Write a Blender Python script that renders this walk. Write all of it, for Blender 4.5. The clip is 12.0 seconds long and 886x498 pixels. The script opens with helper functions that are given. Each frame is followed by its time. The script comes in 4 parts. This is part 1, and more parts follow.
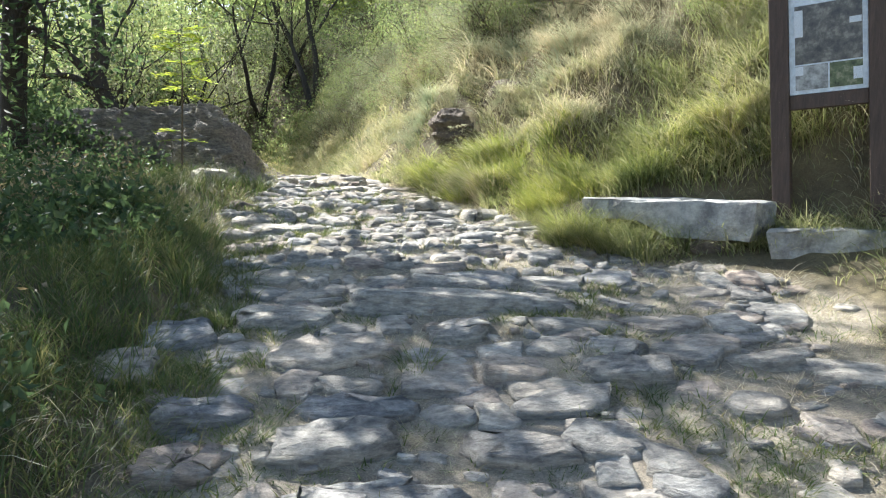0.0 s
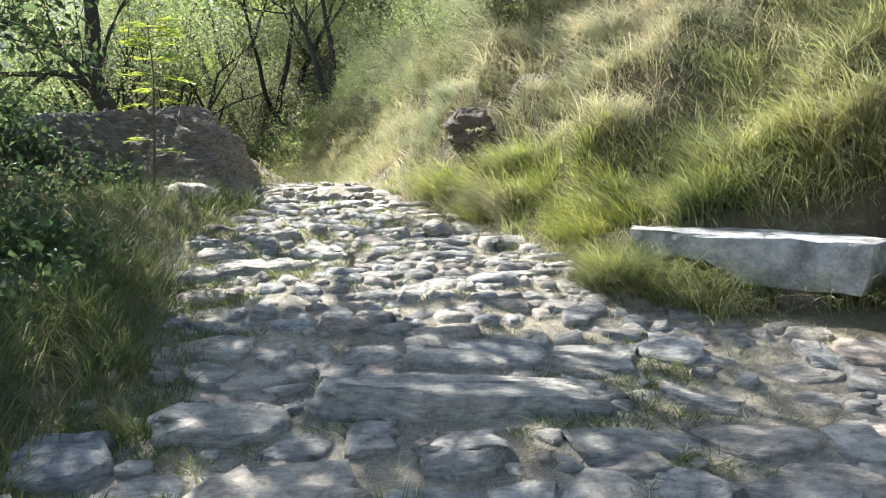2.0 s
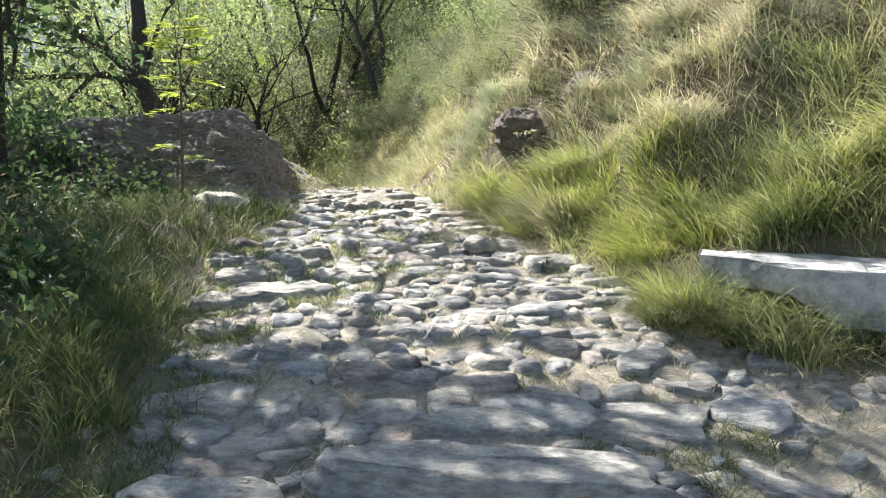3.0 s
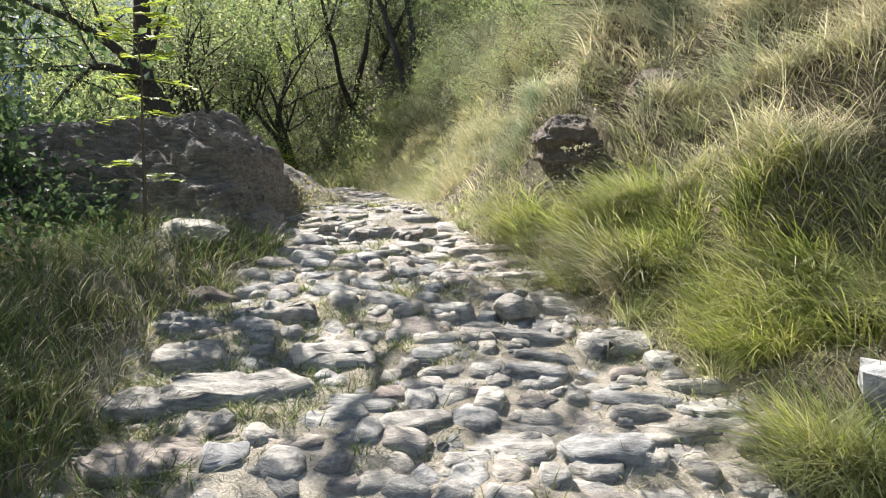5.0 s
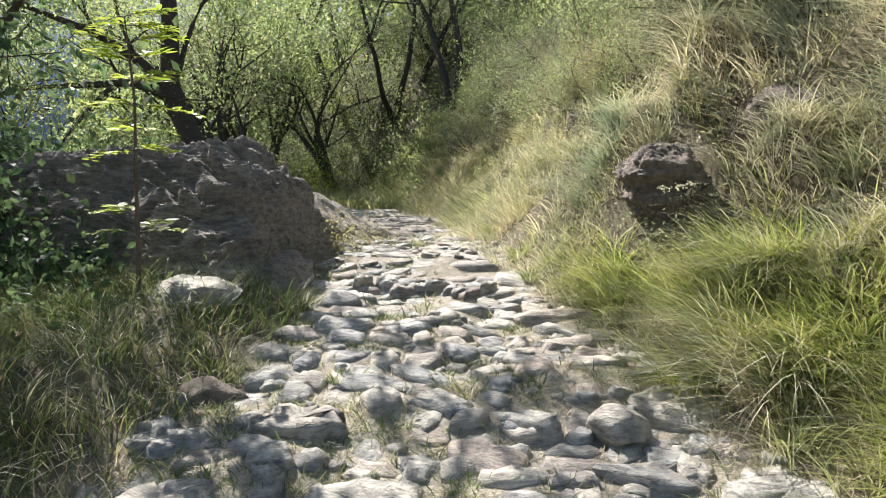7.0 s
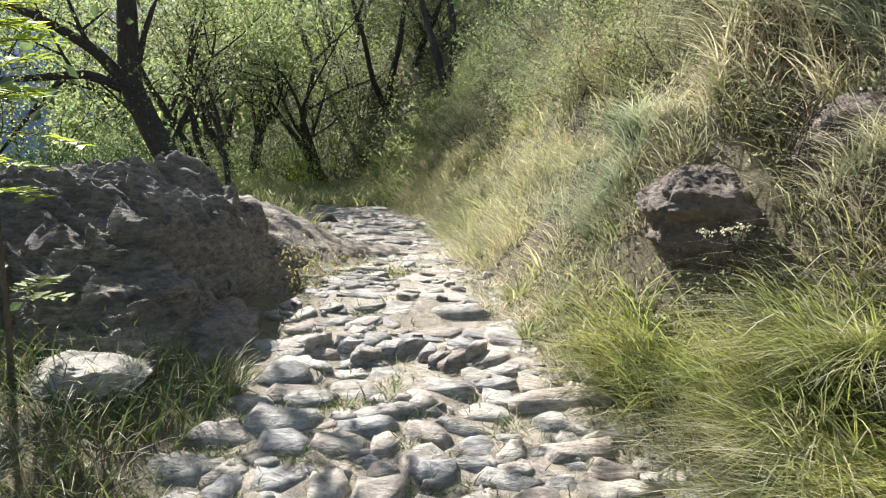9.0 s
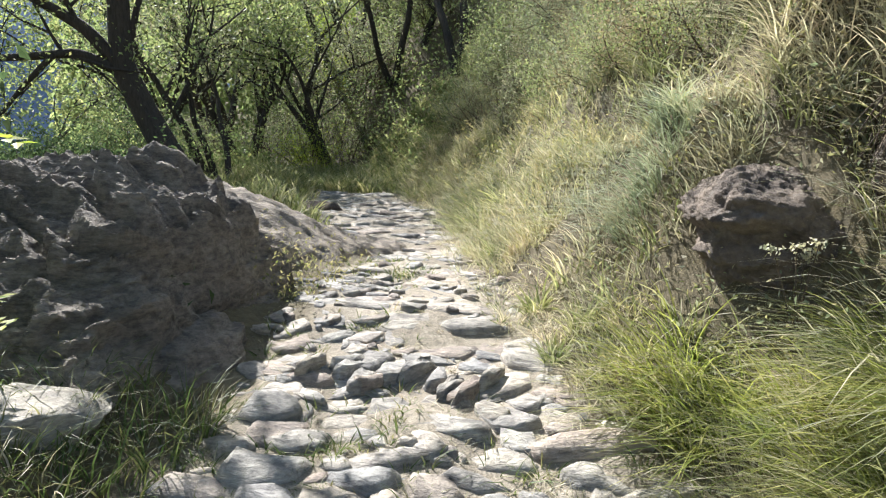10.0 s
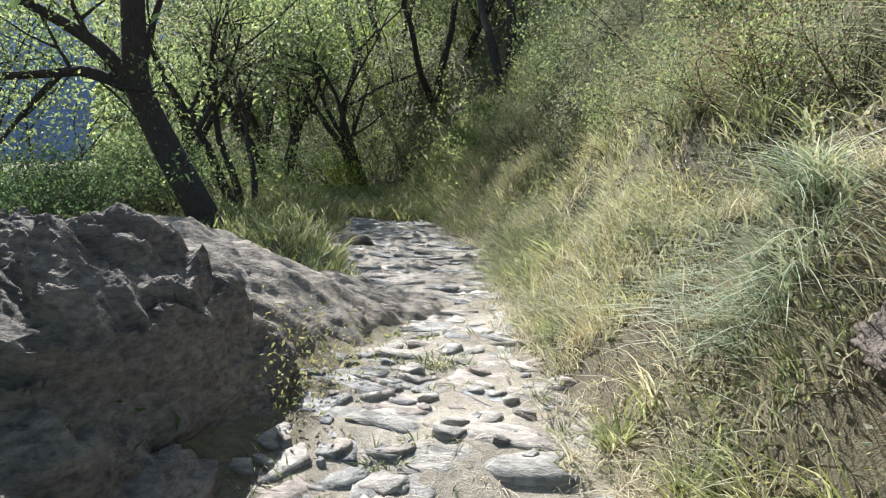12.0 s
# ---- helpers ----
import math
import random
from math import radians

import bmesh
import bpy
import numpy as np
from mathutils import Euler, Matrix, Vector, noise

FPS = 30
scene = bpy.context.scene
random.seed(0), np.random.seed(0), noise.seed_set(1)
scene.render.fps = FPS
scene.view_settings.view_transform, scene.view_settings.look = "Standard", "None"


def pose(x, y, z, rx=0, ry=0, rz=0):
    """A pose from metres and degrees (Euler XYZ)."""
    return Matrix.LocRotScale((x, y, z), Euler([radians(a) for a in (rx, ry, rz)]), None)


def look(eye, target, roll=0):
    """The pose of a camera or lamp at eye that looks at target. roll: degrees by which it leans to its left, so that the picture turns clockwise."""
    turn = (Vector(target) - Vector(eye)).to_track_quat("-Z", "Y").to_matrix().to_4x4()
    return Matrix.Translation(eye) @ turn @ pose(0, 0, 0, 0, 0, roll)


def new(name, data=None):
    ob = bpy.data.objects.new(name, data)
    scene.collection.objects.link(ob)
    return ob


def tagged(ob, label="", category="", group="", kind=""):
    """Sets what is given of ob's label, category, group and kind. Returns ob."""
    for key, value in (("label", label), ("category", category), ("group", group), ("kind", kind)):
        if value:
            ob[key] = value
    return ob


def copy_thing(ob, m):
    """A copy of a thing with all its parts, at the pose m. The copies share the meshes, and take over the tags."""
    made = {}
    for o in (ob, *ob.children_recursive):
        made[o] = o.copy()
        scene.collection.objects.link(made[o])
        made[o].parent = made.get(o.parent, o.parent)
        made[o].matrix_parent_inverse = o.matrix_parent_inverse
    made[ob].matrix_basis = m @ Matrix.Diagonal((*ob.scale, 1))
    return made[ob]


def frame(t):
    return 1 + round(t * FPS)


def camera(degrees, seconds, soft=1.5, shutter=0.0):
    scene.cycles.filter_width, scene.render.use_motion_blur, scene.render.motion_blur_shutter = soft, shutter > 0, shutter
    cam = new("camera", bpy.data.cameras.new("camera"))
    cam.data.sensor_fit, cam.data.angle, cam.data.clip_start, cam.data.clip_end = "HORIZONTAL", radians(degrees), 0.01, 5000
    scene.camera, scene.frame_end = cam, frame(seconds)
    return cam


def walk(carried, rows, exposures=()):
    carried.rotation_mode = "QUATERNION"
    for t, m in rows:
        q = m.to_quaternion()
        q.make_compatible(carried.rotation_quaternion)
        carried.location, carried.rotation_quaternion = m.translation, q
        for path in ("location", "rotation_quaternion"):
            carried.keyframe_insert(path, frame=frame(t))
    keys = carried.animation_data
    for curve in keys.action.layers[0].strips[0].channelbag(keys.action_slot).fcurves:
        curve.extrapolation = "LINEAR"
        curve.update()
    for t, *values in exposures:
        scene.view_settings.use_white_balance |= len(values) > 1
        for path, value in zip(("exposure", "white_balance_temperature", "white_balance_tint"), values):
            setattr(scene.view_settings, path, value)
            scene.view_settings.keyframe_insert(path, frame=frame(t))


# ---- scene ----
cam = camera(62.9, 12.0, soft=1.1)
METRES, EYE, TILT, LEAN, TURN = 7.3, 1.6, -6.0, 0.0, 0.0
ROWS = [
    (0.0, 0.0, 0.0, 0.0, 0.0, 0.0, 0.0),
    (0.5, 0.0005, 0.0347, 0.007, -0.21, 0.18, 0.33),
    (1.0, 0.0255, 0.082, 0.0215, -0.31, 0.33, 0.59),
    (1.5, 0.0264, 0.1165, 0.0348, 2.16, -0.27, 0.25),
    (2.0, 0.0167, 0.1642, 0.0491, 2.33, -0.94, 0.3),
    (2.5, 0.0188, 0.2025, 0.0547, 4.52, -0.54, 0.57),
    (3.0, 0.0278, 0.2409, 0.0719, 6.79, -1.35, 0.06),
    (5.0, 0.0133, 0.4275, 0.1242, 9.55, -2.35, -0.67),
    (5.5, 0.001, 0.4657, 0.1336, 11.52, -0.94, -1.26),
    (6.0, -0.0178, 0.5079, 0.152, 11.19, -0.87, -1.4),
    (6.5, -0.024, 0.5416, 0.1584, 13.01, -1.2, -1.04),
    (8.5, -0.0527, 0.674, 0.1993, 11.39, -3.08, 0.24),
    (9.0, -0.0434, 0.7143, 0.2131, 12.95, -3.58, -0.19),
    (9.5, -0.0482, 0.7455, 0.2149, 14.02, -4.66, -0.27),
    (10.0, -0.0615, 0.7849, 0.228, 13.63, -5.2, -0.37),
    (10.5, -0.0657, 0.8131, 0.2357, 14.69, -5.7, -0.07),
    (11.0, -0.0641, 0.8469, 0.2522, 17.71, -4.81, -0.56),
    (11.5, -0.0788, 0.8822, 0.255, 17.95, -4.3, -1.08),
    (12.0, -0.1013, 0.9241, 0.2714, 16.82, -4.7, -1.2),
]
walk(cam, [(t, pose(0, 0, EYE, TILT, LEAN, TURN) @ pose(METRES * x, METRES * y, METRES * z, 90 + pitch, roll, yaw)) for t, x, y, z, yaw, pitch, roll in ROWS],
     exposures=[(0.0, 1.75, 6150, 8), (3.0, 1.70, 6200, 9), (5.0, 1.43, 6300, 11), (10.5, 1.43, 6050, 10), (12.0, 1.28, 5850, 9)])

# ---- world, sun, exposure ----
SUN_TO = Vector((-0.67, 0.74, 0.90)).normalized()
world = bpy.data.worlds.new("world")
scene.world = world
world.use_nodes = True
wn = world.node_tree
sky = wn.nodes.new("ShaderNodeTexSky")
sky.sky_type = "NISHITA"
sky.sun_disc = False
sky.sun_elevation = math.asin(SUN_TO.z)
sky.sun_rotation = math.atan2(SUN_TO.x, SUN_TO.y)
sky.air_density = 1.2
sky.dust_density = 1.5
wn.nodes["Background"].inputs["Strength"].default_value = 0.077
wn.links.new(sky.outputs["Color"], wn.nodes["Background"].inputs["Color"])
sun = new("sun", bpy.data.lights.new("sun", "SUN"))
sun.data.energy = 5.0
sun.data.angle = radians(0.53)
sun.data.color = (1.0, 0.96, 0.90)
sun.matrix_world = look(SUN_TO * 60, (0, 0, 0))

# ---- small mesh tools ----
rng = np.random.default_rng(7)


def mesh_arrays(name, verts, faces, smooth=False):
    """A mesh from a vertex array and a face array with a constant number of corners."""
    me = bpy.data.meshes.new(name)
    verts = np.asarray(verts, dtype=np.float32)
    faces = np.asarray(faces, dtype=np.int32)
    k = faces.shape[1]
    me.vertices.add(len(verts))
    me.vertices.foreach_set("co", verts.ravel())
    me.loops.add(faces.size)
    me.loops.foreach_set("vertex_index", faces.ravel())
    me.polygons.add(len(faces))
    me.polygons.foreach_set("loop_start", np.arange(len(faces), dtype=np.int32) * k)
    me.polygons.foreach_set("use_smooth", np.full(len(faces), smooth, dtype=bool))
    me.update(calc_edges=True)
    me.validate()
    return me


def put(name, me, material, parent=None, label=""):
    """One mesh object, under a thing if parent is given."""
    ob = new(name, me)
    if not me.materials:
        me.materials.append(material)
    if parent is not None:
        ob.parent = parent
    if label:
        tagged(ob, label)
    return ob


def part(name, bm, material, parent=None, label="", smooth=False):
    me = bpy.data.meshes.new(name)
    for f in bm.faces:
        f.smooth = smooth
    bm.to_mesh(me)
    bm.free()
    return put(name, me, material, parent, label)


def empty(name, m=None):
    ob = new(name)
    ob.empty_display_size = 0.1
    if m is not None:
        ob.matrix_world = m
    return ob


def lattice(ix, iy, iz, seed):
    n = (ix * 374761393 + iy * 668265263 + iz * 2147483647 + seed * 974711) & 0x7FFFFFFF
    n = ((n ^ (n >> 13)) * 1274126177) & 0x7FFFFFFF
    return ((n ^ (n >> 16)) & 0xFFFF) / 65535.0 * 2 - 1


def vnoise(x, y, z, seed=0):
    """Smooth value noise of arrays, -1 to 1, one cell a unit."""
    x, y, z = np.broadcast_arrays(np.asarray(x, float), np.asarray(y, float), np.asarray(z, float))
    ix, iy, iz = (np.floor(a).astype(np.int64) for a in (x, y, z))
    u, v, w = (a - i for a, i in ((x, ix), (y, iy), (z, iz)))
    u, v, w = (a * a * (3 - 2 * a) for a in (u, v, w))
    out = 0
    for a in (0, 1):
        for b in (0, 1):
            for c in (0, 1):
                k = (u if a else 1 - u) * (v if b else 1 - v) * (w if c else 1 - w)
                out = out + k * lattice(ix + a, iy + b, iz + c, seed)
    return out


def fbm(x, y, z, octaves=4, seed=0, ridged=False):
    out, amp, f = 0, 1.0, 1.0
    for o in range(octaves):
        n = vnoise(x * f, y * f, z * f, seed + o)
        out = out + amp * ((0.5 - np.abs(n)) if ridged else n)
        amp, f = amp * 0.5, f * 2.03
    return out


def smooth01(a):
    a = np.clip(a, 0, 1)
    return a * a * (3 - 2 * a)


# ---- the lie of the land ----
PATH_Z = ((-40, -4.0), (-12, -2.0), (0, 0), (2, 0.40), (4, 0.82), (5, 0.98), (6.4, 1.15), (7, 1.23), (8, 1.36), (9.6, 1.55),
          (10.5, 1.57), (11.3, 1.50), (12.1, 1.47), (13, 1.42), (15, 1.33), (17.0, 1.30), (20, 1.35), (26, 1.4))
PATH_L = ((-12, -1.3), (2.5, -1.15), (3.2, -1.3), (3.7, -1.4), (4.5, -1.42), (5.4, -1.6), (6.4, -2.0), (8.6, -2.0), (9.1, -2.15), (9.8, -2.35), (11.3, -2.3),
          (12, -2.7), (13, -3.5), (15.1, -4.75), (16.9, -5.3), (20, -7.5), (26, -14))
PATH_R = ((-12, 1.7), (2.5, 1.6), (3.4, 2.25), (4.1, 2.35), (4.5, 2.2), (4.9, 1.85), (5.4, 1.35), (6.2, 0.8), (6.7, 0.5), (7.4, 0.25), (8.2, -0.15), (9, -0.6),
          (9.5, -0.8), (10.3, -1.16), (11, -1.45), (11.8, -1.66), (13.4, -2.2), (14.7, -2.6), (17.3, -4.0), (20, -5.8), (26, -12))
FOOT = ((-12, 4.6), (0, 4.0), (3, 3.5), (5, 2.75), (6, 1.6), (7, 0.55), (8, 0.03), (9, -0.55), (9.5, -0.75), (10.3, -1.1), (11.8, -1.6), (14.7, -2.5),
        (17.3, -3.9), (20, -5.6), (26, -11.5))


def along(table, y):
    a = np.array(table)
    return np.interp(y, a[:, 0], a[:, 1])


def path_share(x, y):
    """1 on the paved way, 0 off it."""
    w = 0.18 * vnoise(x * 1.7, y * 1.7, 0, 5)
    return smooth01((x - along(PATH_L, y) + w) / 0.25 + 0.5) * smooth01((along(PATH_R, y) - x + w) / 0.25 + 0.5) * smooth01((17.5 - y) / 0.4)


def land(x, y):
    x, y = np.asarray(x, float), np.asarray(y, float)
    z, l, r, f = along(PATH_Z, y), along(PATH_L, y), along(PATH_R, y), along(FOOT, y)
    # the bank
    d = np.clip(x - r, 0, None)
    z = z + 0.25 * np.minimum(d, np.clip(f - r, 0, None))
    behind = (x - 1.1) * 0.463 + (y - 5.8) * 0.887
    z = z + 0.26 * smooth01((behind - 0.02) / 0.3) * smooth01((6.6 - y) / 0.8) * smooth01((x - r) / 0.3)
    e = np.clip(x - f, 0, None)
    rise = np.interp(e, (0, 0.7, 1.9, 30), (0, 0.62, 2.2, 32))
    rise = 9 * (1 - np.exp(-rise / 9))
    lump = smooth01(e / 0.8)
    # the bank rises in overgrown steps
    q = rise / 0.62 + 0.55 * vnoise(x * 0.8, y * 0.8, 0, 16) + 0.25 * vnoise(x * 2.1, y * 2.1, 0, 17)
    rise = rise + lump * 0.45 * (smooth01((q % 1 - 0.35) / 0.3) - q % 1)
    z = z + rise + lump * (0.24 * vnoise(x * 1.1, y * 1.1, 0, 1) + 0.18 * vnoise(x * 2.7, y * 2.7, 0, 2) + 0.09 * vnoise(x * 5.6, y * 5.6, 0, 6))
    z = z - 0.13 * np.exp(-((x - 0.12) ** 2 + (y - 8.72) ** 2) / 0.14)
    # the valley side
    d = np.clip(l - x, 0, None)
    z = z + 0.2 * smooth01(d / 0.6) * (1 - 0.75 * smooth01((y - 11.1) / 0.6) * smooth01((13.6 - y) / 0.6))
    z = z + (0.42 + 0.07 * vnoise(x * 2.2, y * 2.2, 0, 14) + 0.05 * vnoise(x * 5.3, y * 5.3, 0, 15)) * np.clip(d / 1.45, 0, 1) ** 1.7 * smooth01((y - 10.0) / 0.8) * smooth01((12.5 - y) / 1.9)
    drop = np.clip(d - 2.6, 0, None)
    z = z - 7 * (1 - np.exp(-drop * 0.5 / 7))
    z = z + smooth01(d / 0.8) * (0.06 * vnoise(x * 1.3, y * 1.3, 0, 3) + 0.03 * vnoise(x * 4, y * 4, 0, 4))
    # the wooded rise beyond
    z = z + 0.34 * np.clip(y - 25, 0, 70) * smooth01((x + 30) / 25) 
    z = z + path_share(x, y) * (0.035 * vnoise(x * 2.6, y * 2.6, 0, 12) - 0.015)
    z = z + 0.012 * vnoise(x * 5, y * 5, 0, 8) + 0.03 * vnoise(x * 1.2, y * 1.2, 0, 9)
    return z


# ---- materials ----
def nodes_of(name):
    m = bpy.data.materials.new(name)
    m.use_nodes = True
    nt = m.node_tree
    return m, nt, nt.nodes["Principled BSDF"]


def node(nt, kind, **inputs):
    n = nt.nodes.new(kind)
    for k, v in inputs.items():
        n.inputs[k.replace("_", " ")].default_value = v
    return n


def ramp(nt, fac, *stops):
    n = nt.nodes.new("ShaderNodeValToRGB")
    while len(n.color_ramp.elements) < len(stops):
        n.color_ramp.elements.new(0.5)
    for e, (p, c) in zip(n.color_ramp.elements, stops):
        e.position, e.color = p, (*c, 1)
    nt.links.new(fac, n.inputs["Fac"])
    return n.outputs["Color"]


def blend(nt, fac, a, b, mode="MIX"):
    n = nt.nodes.new("ShaderNodeMix")
    n.data_type, n.blend_type = "RGBA", mode
    for s, v in ((n.inputs["Factor"], fac), (n.inputs["A"], a), (n.inputs["B"], b)):
        if isinstance(v, (int, float)):
            s.default_value = v
        elif isinstance(v, tuple):
            s.default_value = (*v, 1)
        else:
            nt.links.new(v, s)
    return n.outputs["Result"]


def noise_tex(nt, scale, detail=5, rough=0.6, stretch=None):
    geo = nt.nodes.new("ShaderNodeNewGeometry")
    n = node(nt, "ShaderNodeTexNoise", Scale=scale, Detail=detail, Roughness=rough)
    if stretch:
        mp = node(nt, "ShaderNodeMapping", Scale=stretch)
        nt.links.new(geo.outputs["Position"], mp.inputs["Vector"])
        nt.links.new(mp.outputs["Vector"], n.inputs["Vector"])
    else:
        nt.links.new(geo.outputs["Position"], n.inputs["Vector"])
    return n.outputs["Fac"]


def bump(nt, bsdf, height, strength, distance):
    b = node(nt, "ShaderNodeBump", Strength=strength, Distance=distance)
    nt.links.new(height, b.inputs["Height"])
    nt.links.new(b.outputs["Normal"], bsdf.inputs["Normal"])


def rock_material(name, tones, island=True, strata=True, rough=0.8, bump_size=0.02, lichen=0.25):
    """Stone with its own tone for each piece, layered grain, pale lichen and dark stains."""
    m, nt, b = nodes_of(name)
    if island:
        rnd = nt.nodes.new("ShaderNodeNewGeometry").outputs["Random Per Island"]
    else:
        rnd = nt.nodes.new("ShaderNodeObjectInfo").outputs["Random"]
    base = ramp(nt, rnd, *[(i / max(1, len(tones) - 1), c) for i, c in enumerate(tones)])
    big = noise_tex(nt, 3.5, 4)
    fine = noise_tex(nt, 45, 6, 0.7)
    layer = noise_tex(nt, 6, 6, 0.7, (1.5, 2.6, 6.0) if strata else None)
    c = blend(nt, 1.0, base, ramp(nt, big, (0.25, (0.55, 0.54, 0.52)), (0.75, (1.25, 1.2, 1.12))), "MULTIPLY")
    c = blend(nt, 1.0, c, ramp(nt, layer, (0.36, (0.5, 0.5, 0.52)), (0.62, (1.25, 1.25, 1.22))), "MULTIPLY")
    c = blend(nt, 1.0, c, ramp(nt, fine, (0.3, (0.78, 0.77, 0.76)), (0.7, (1.14, 1.14, 1.14))), "MULTIPLY")
    spots = ramp(nt, noise_tex(nt, 9, 7, 0.75), (0.58, (0, 0, 0)), (0.66, (lichen, lichen, lichen)))
    c = blend(nt, spots, c, (0.55, 0.55, 0.49))
    nt.links.new(c, b.inputs["Base Color"])
    b.inputs["Roughness"].default_value = rough
    h = blend(nt, 0.2, layer, fine)
    bump(nt, b, h, 1.0, bump_size * 1.6)
    return m


def leaf_material(name, tones, glow=0.45, rough=0.5, patchy=4.0):
    """Thin leaf or blade: reflects and lets light through; its tone varies from piece to piece."""
    m, nt, b = nodes_of(name)
    geo = nt.nodes.new("ShaderNodeNewGeometry")
    base = ramp(nt, geo.outputs["Random Per Island"], *[(i / max(1, len(tones) - 1), c) for i, c in enumerate(tones)])
    big, clump = noise_tex(nt, 0.9, 3), noise_tex(nt, patchy, 2)
    c = blend(nt, 1.0, base, ramp(nt, big, (0.3, (0.75, 0.78, 0.7)), (0.7, (1.2, 1.15, 1.1))), "MULTIPLY")
    c = blend(nt, 1.0, c, ramp(nt, clump, (0.3, (0.6, 0.68, 0.6)), (0.7, (1.35, 1.25, 1.2))), "MULTIPLY")
    nt.links.new(c, b.inputs["Base Color"])
    b.inputs["Roughness"].default_value = rough
    b.inputs["Specular IOR Level"].default_value = 0.3
    t = nt.nodes.new("ShaderNodeBsdfTranslucent")
    tc = blend(nt, 1.0, c, (1.18, 1.2, 0.98), "MULTIPLY")
    nt.links.new(tc, t.inputs["Color"])
    mix = node(nt, "ShaderNodeMixShader", Fac=glow)
    nt.links.new(b.outputs["BSDF"], mix.inputs[1])
    nt.links.new(t.outputs["BSDF"], mix.inputs[2])
    nt.links.new(mix.outputs["Shader"], nt.nodes["Material Output"].inputs["Surface"])
    return m


def plain_material(name, a, c2, scale=8, rough=0.7, bump_size=0.004, stretch=None, metal=0.0):
    m, nt, b = nodes_of(name)
    n1 = noise_tex(nt, scale, 6, 0.65, stretch)
    n2 = noise_tex(nt, scale * 7, 5, 0.7, stretch)
    c = ramp(nt, n1, (0.3, a), (0.7, c2))
    c = blend(nt, 1.0, c, ramp(nt, n2, (0.3, (0.75, 0.75, 0.75)), (0.7, (1.2, 1.2, 1.2))), "MULTIPLY")
    nt.links.new(c, b.inputs["Base Color"])
    b.inputs["Roughness"].default_value = rough
    b.inputs["Metallic"].default_value = metal
    bump(nt, b, n2, 0.6, bump_size)
    return m


def ground_material():
    """Trodden earth with dry litter; the share of the paved way comes from the mesh."""
    m, nt, b = nodes_of("earth")
    at = nt.nodes.new("ShaderNodeAttribute")
    at.attribute_name = "way"
    n1, n2, n3 = noise_tex(nt, 2.2, 6), noise_tex(nt, 22, 6, 0.7), noise_tex(nt, 120, 4, 0.7)
    way = ramp(nt, n1, (0.3, (0.25, 0.215, 0.17)), (0.55, (0.37, 0.325, 0.265)), (0.75, (0.48, 0.43, 0.36)))
    off = ramp(nt, n1, (0.3, (0.10, 0.08, 0.05)), (0.55, (0.16, 0.135, 0.08)), (0.75, (0.25, 0.205, 0.13)))
    c = blend(nt, at.outputs["Fac"], off, way)
    c = blend(nt, 1.0, c, ramp(nt, n2, (0.3, (0.65, 0.64, 0.6)), (0.7, (1.25, 1.22, 1.15))), "MULTIPLY")
    c = blend(nt, 1.0, c, ramp(nt, n3, (0.35, (0.7, 0.7, 0.7)), (0.65, (1.25, 1.25, 1.25))), "MULTIPLY")
    nt.links.new(c, b.inputs["Base Color"])
    b.inputs["Roughness"].default_value = 0.95
    bump(nt, b, blend(nt, 0.5, n2, n3), 0.8, 0.03)
    return m


earth = ground_material()
PAVE_TONES = [(0.29, 0.292, 0.30), (0.44, 0.40, 0.345), (0.30, 0.295, 0.285), (0.49, 0.455, 0.40), (0.36, 0.30, 0.26), (0.41, 0.395, 0.365), (0.32, 0.322, 0.325)]
paving_stone = rock_material("paving_stone", PAVE_TONES, island=False)
paving_rest = rock_material("paving_stone_far", PAVE_TONES, island=True)
boulder_rock = rock_material("boulder_rock", [(0.34, 0.30, 0.27), (0.36, 0.32, 0.285)], bump_size=0.06, rough=0.92, lichen=0.12)
bank_rock = rock_material("bank_rock", [(0.19, 0.155, 0.13), (0.21, 0.175, 0.15)], strata=False, bump_size=0.04, rough=0.95, lichen=0.1)
bed_rock = rock_material("bed_rock", [(0.30, 0.262, 0.22), (0.32, 0.28, 0.235)], bump_size=0.02, rough=0.9, lichen=0.12)
pale_rock = rock_material("pale_rock", [(0.42, 0.39, 0.345), (0.45, 0.42, 0.375)], bump_size=0.015, rough=0.85)
bench_stone = rock_material("bench_stone", [(0.42, 0.43, 0.44), (0.44, 0.44, 0.44)], island=False, strata=False, bump_size=0.012, lichen=0.4)
bark = plain_material("bark", (0.035, 0.028, 0.022), (0.085, 0.07, 0.055), 14, 0.9, 0.03, (3, 3, 0.7))
twig_bark = plain_material("twig_bark", (0.07, 0.05, 0.035), (0.16, 0.12, 0.08), 20, 0.85, 0.004)
straw = leaf_material("straw", [(0.28, 0.25, 0.20), (0.64, 0.60, 0.53), (0.37, 0.355, 0.28), (0.56, 0.525, 0.455), (0.24, 0.215, 0.165), (0.60, 0.565, 0.50)], 0.4, 0.6)
pale_straw = leaf_material("pale_straw", [(0.30, 0.27, 0.19), (0.60, 0.555, 0.46), (0.32, 0.335, 0.20), (0.54, 0.49, 0.38), (0.26, 0.28, 0.16), (0.52, 0.48, 0.39)], 0.4, 0.6)
bank_grass = leaf_material("bank_grass", [(0.13, 0.165, 0.07), (0.33, 0.35, 0.175), (0.44, 0.43, 0.275), (0.18, 0.22, 0.095), (0.50, 0.47, 0.375), (0.29, 0.325, 0.14)], 0.5)
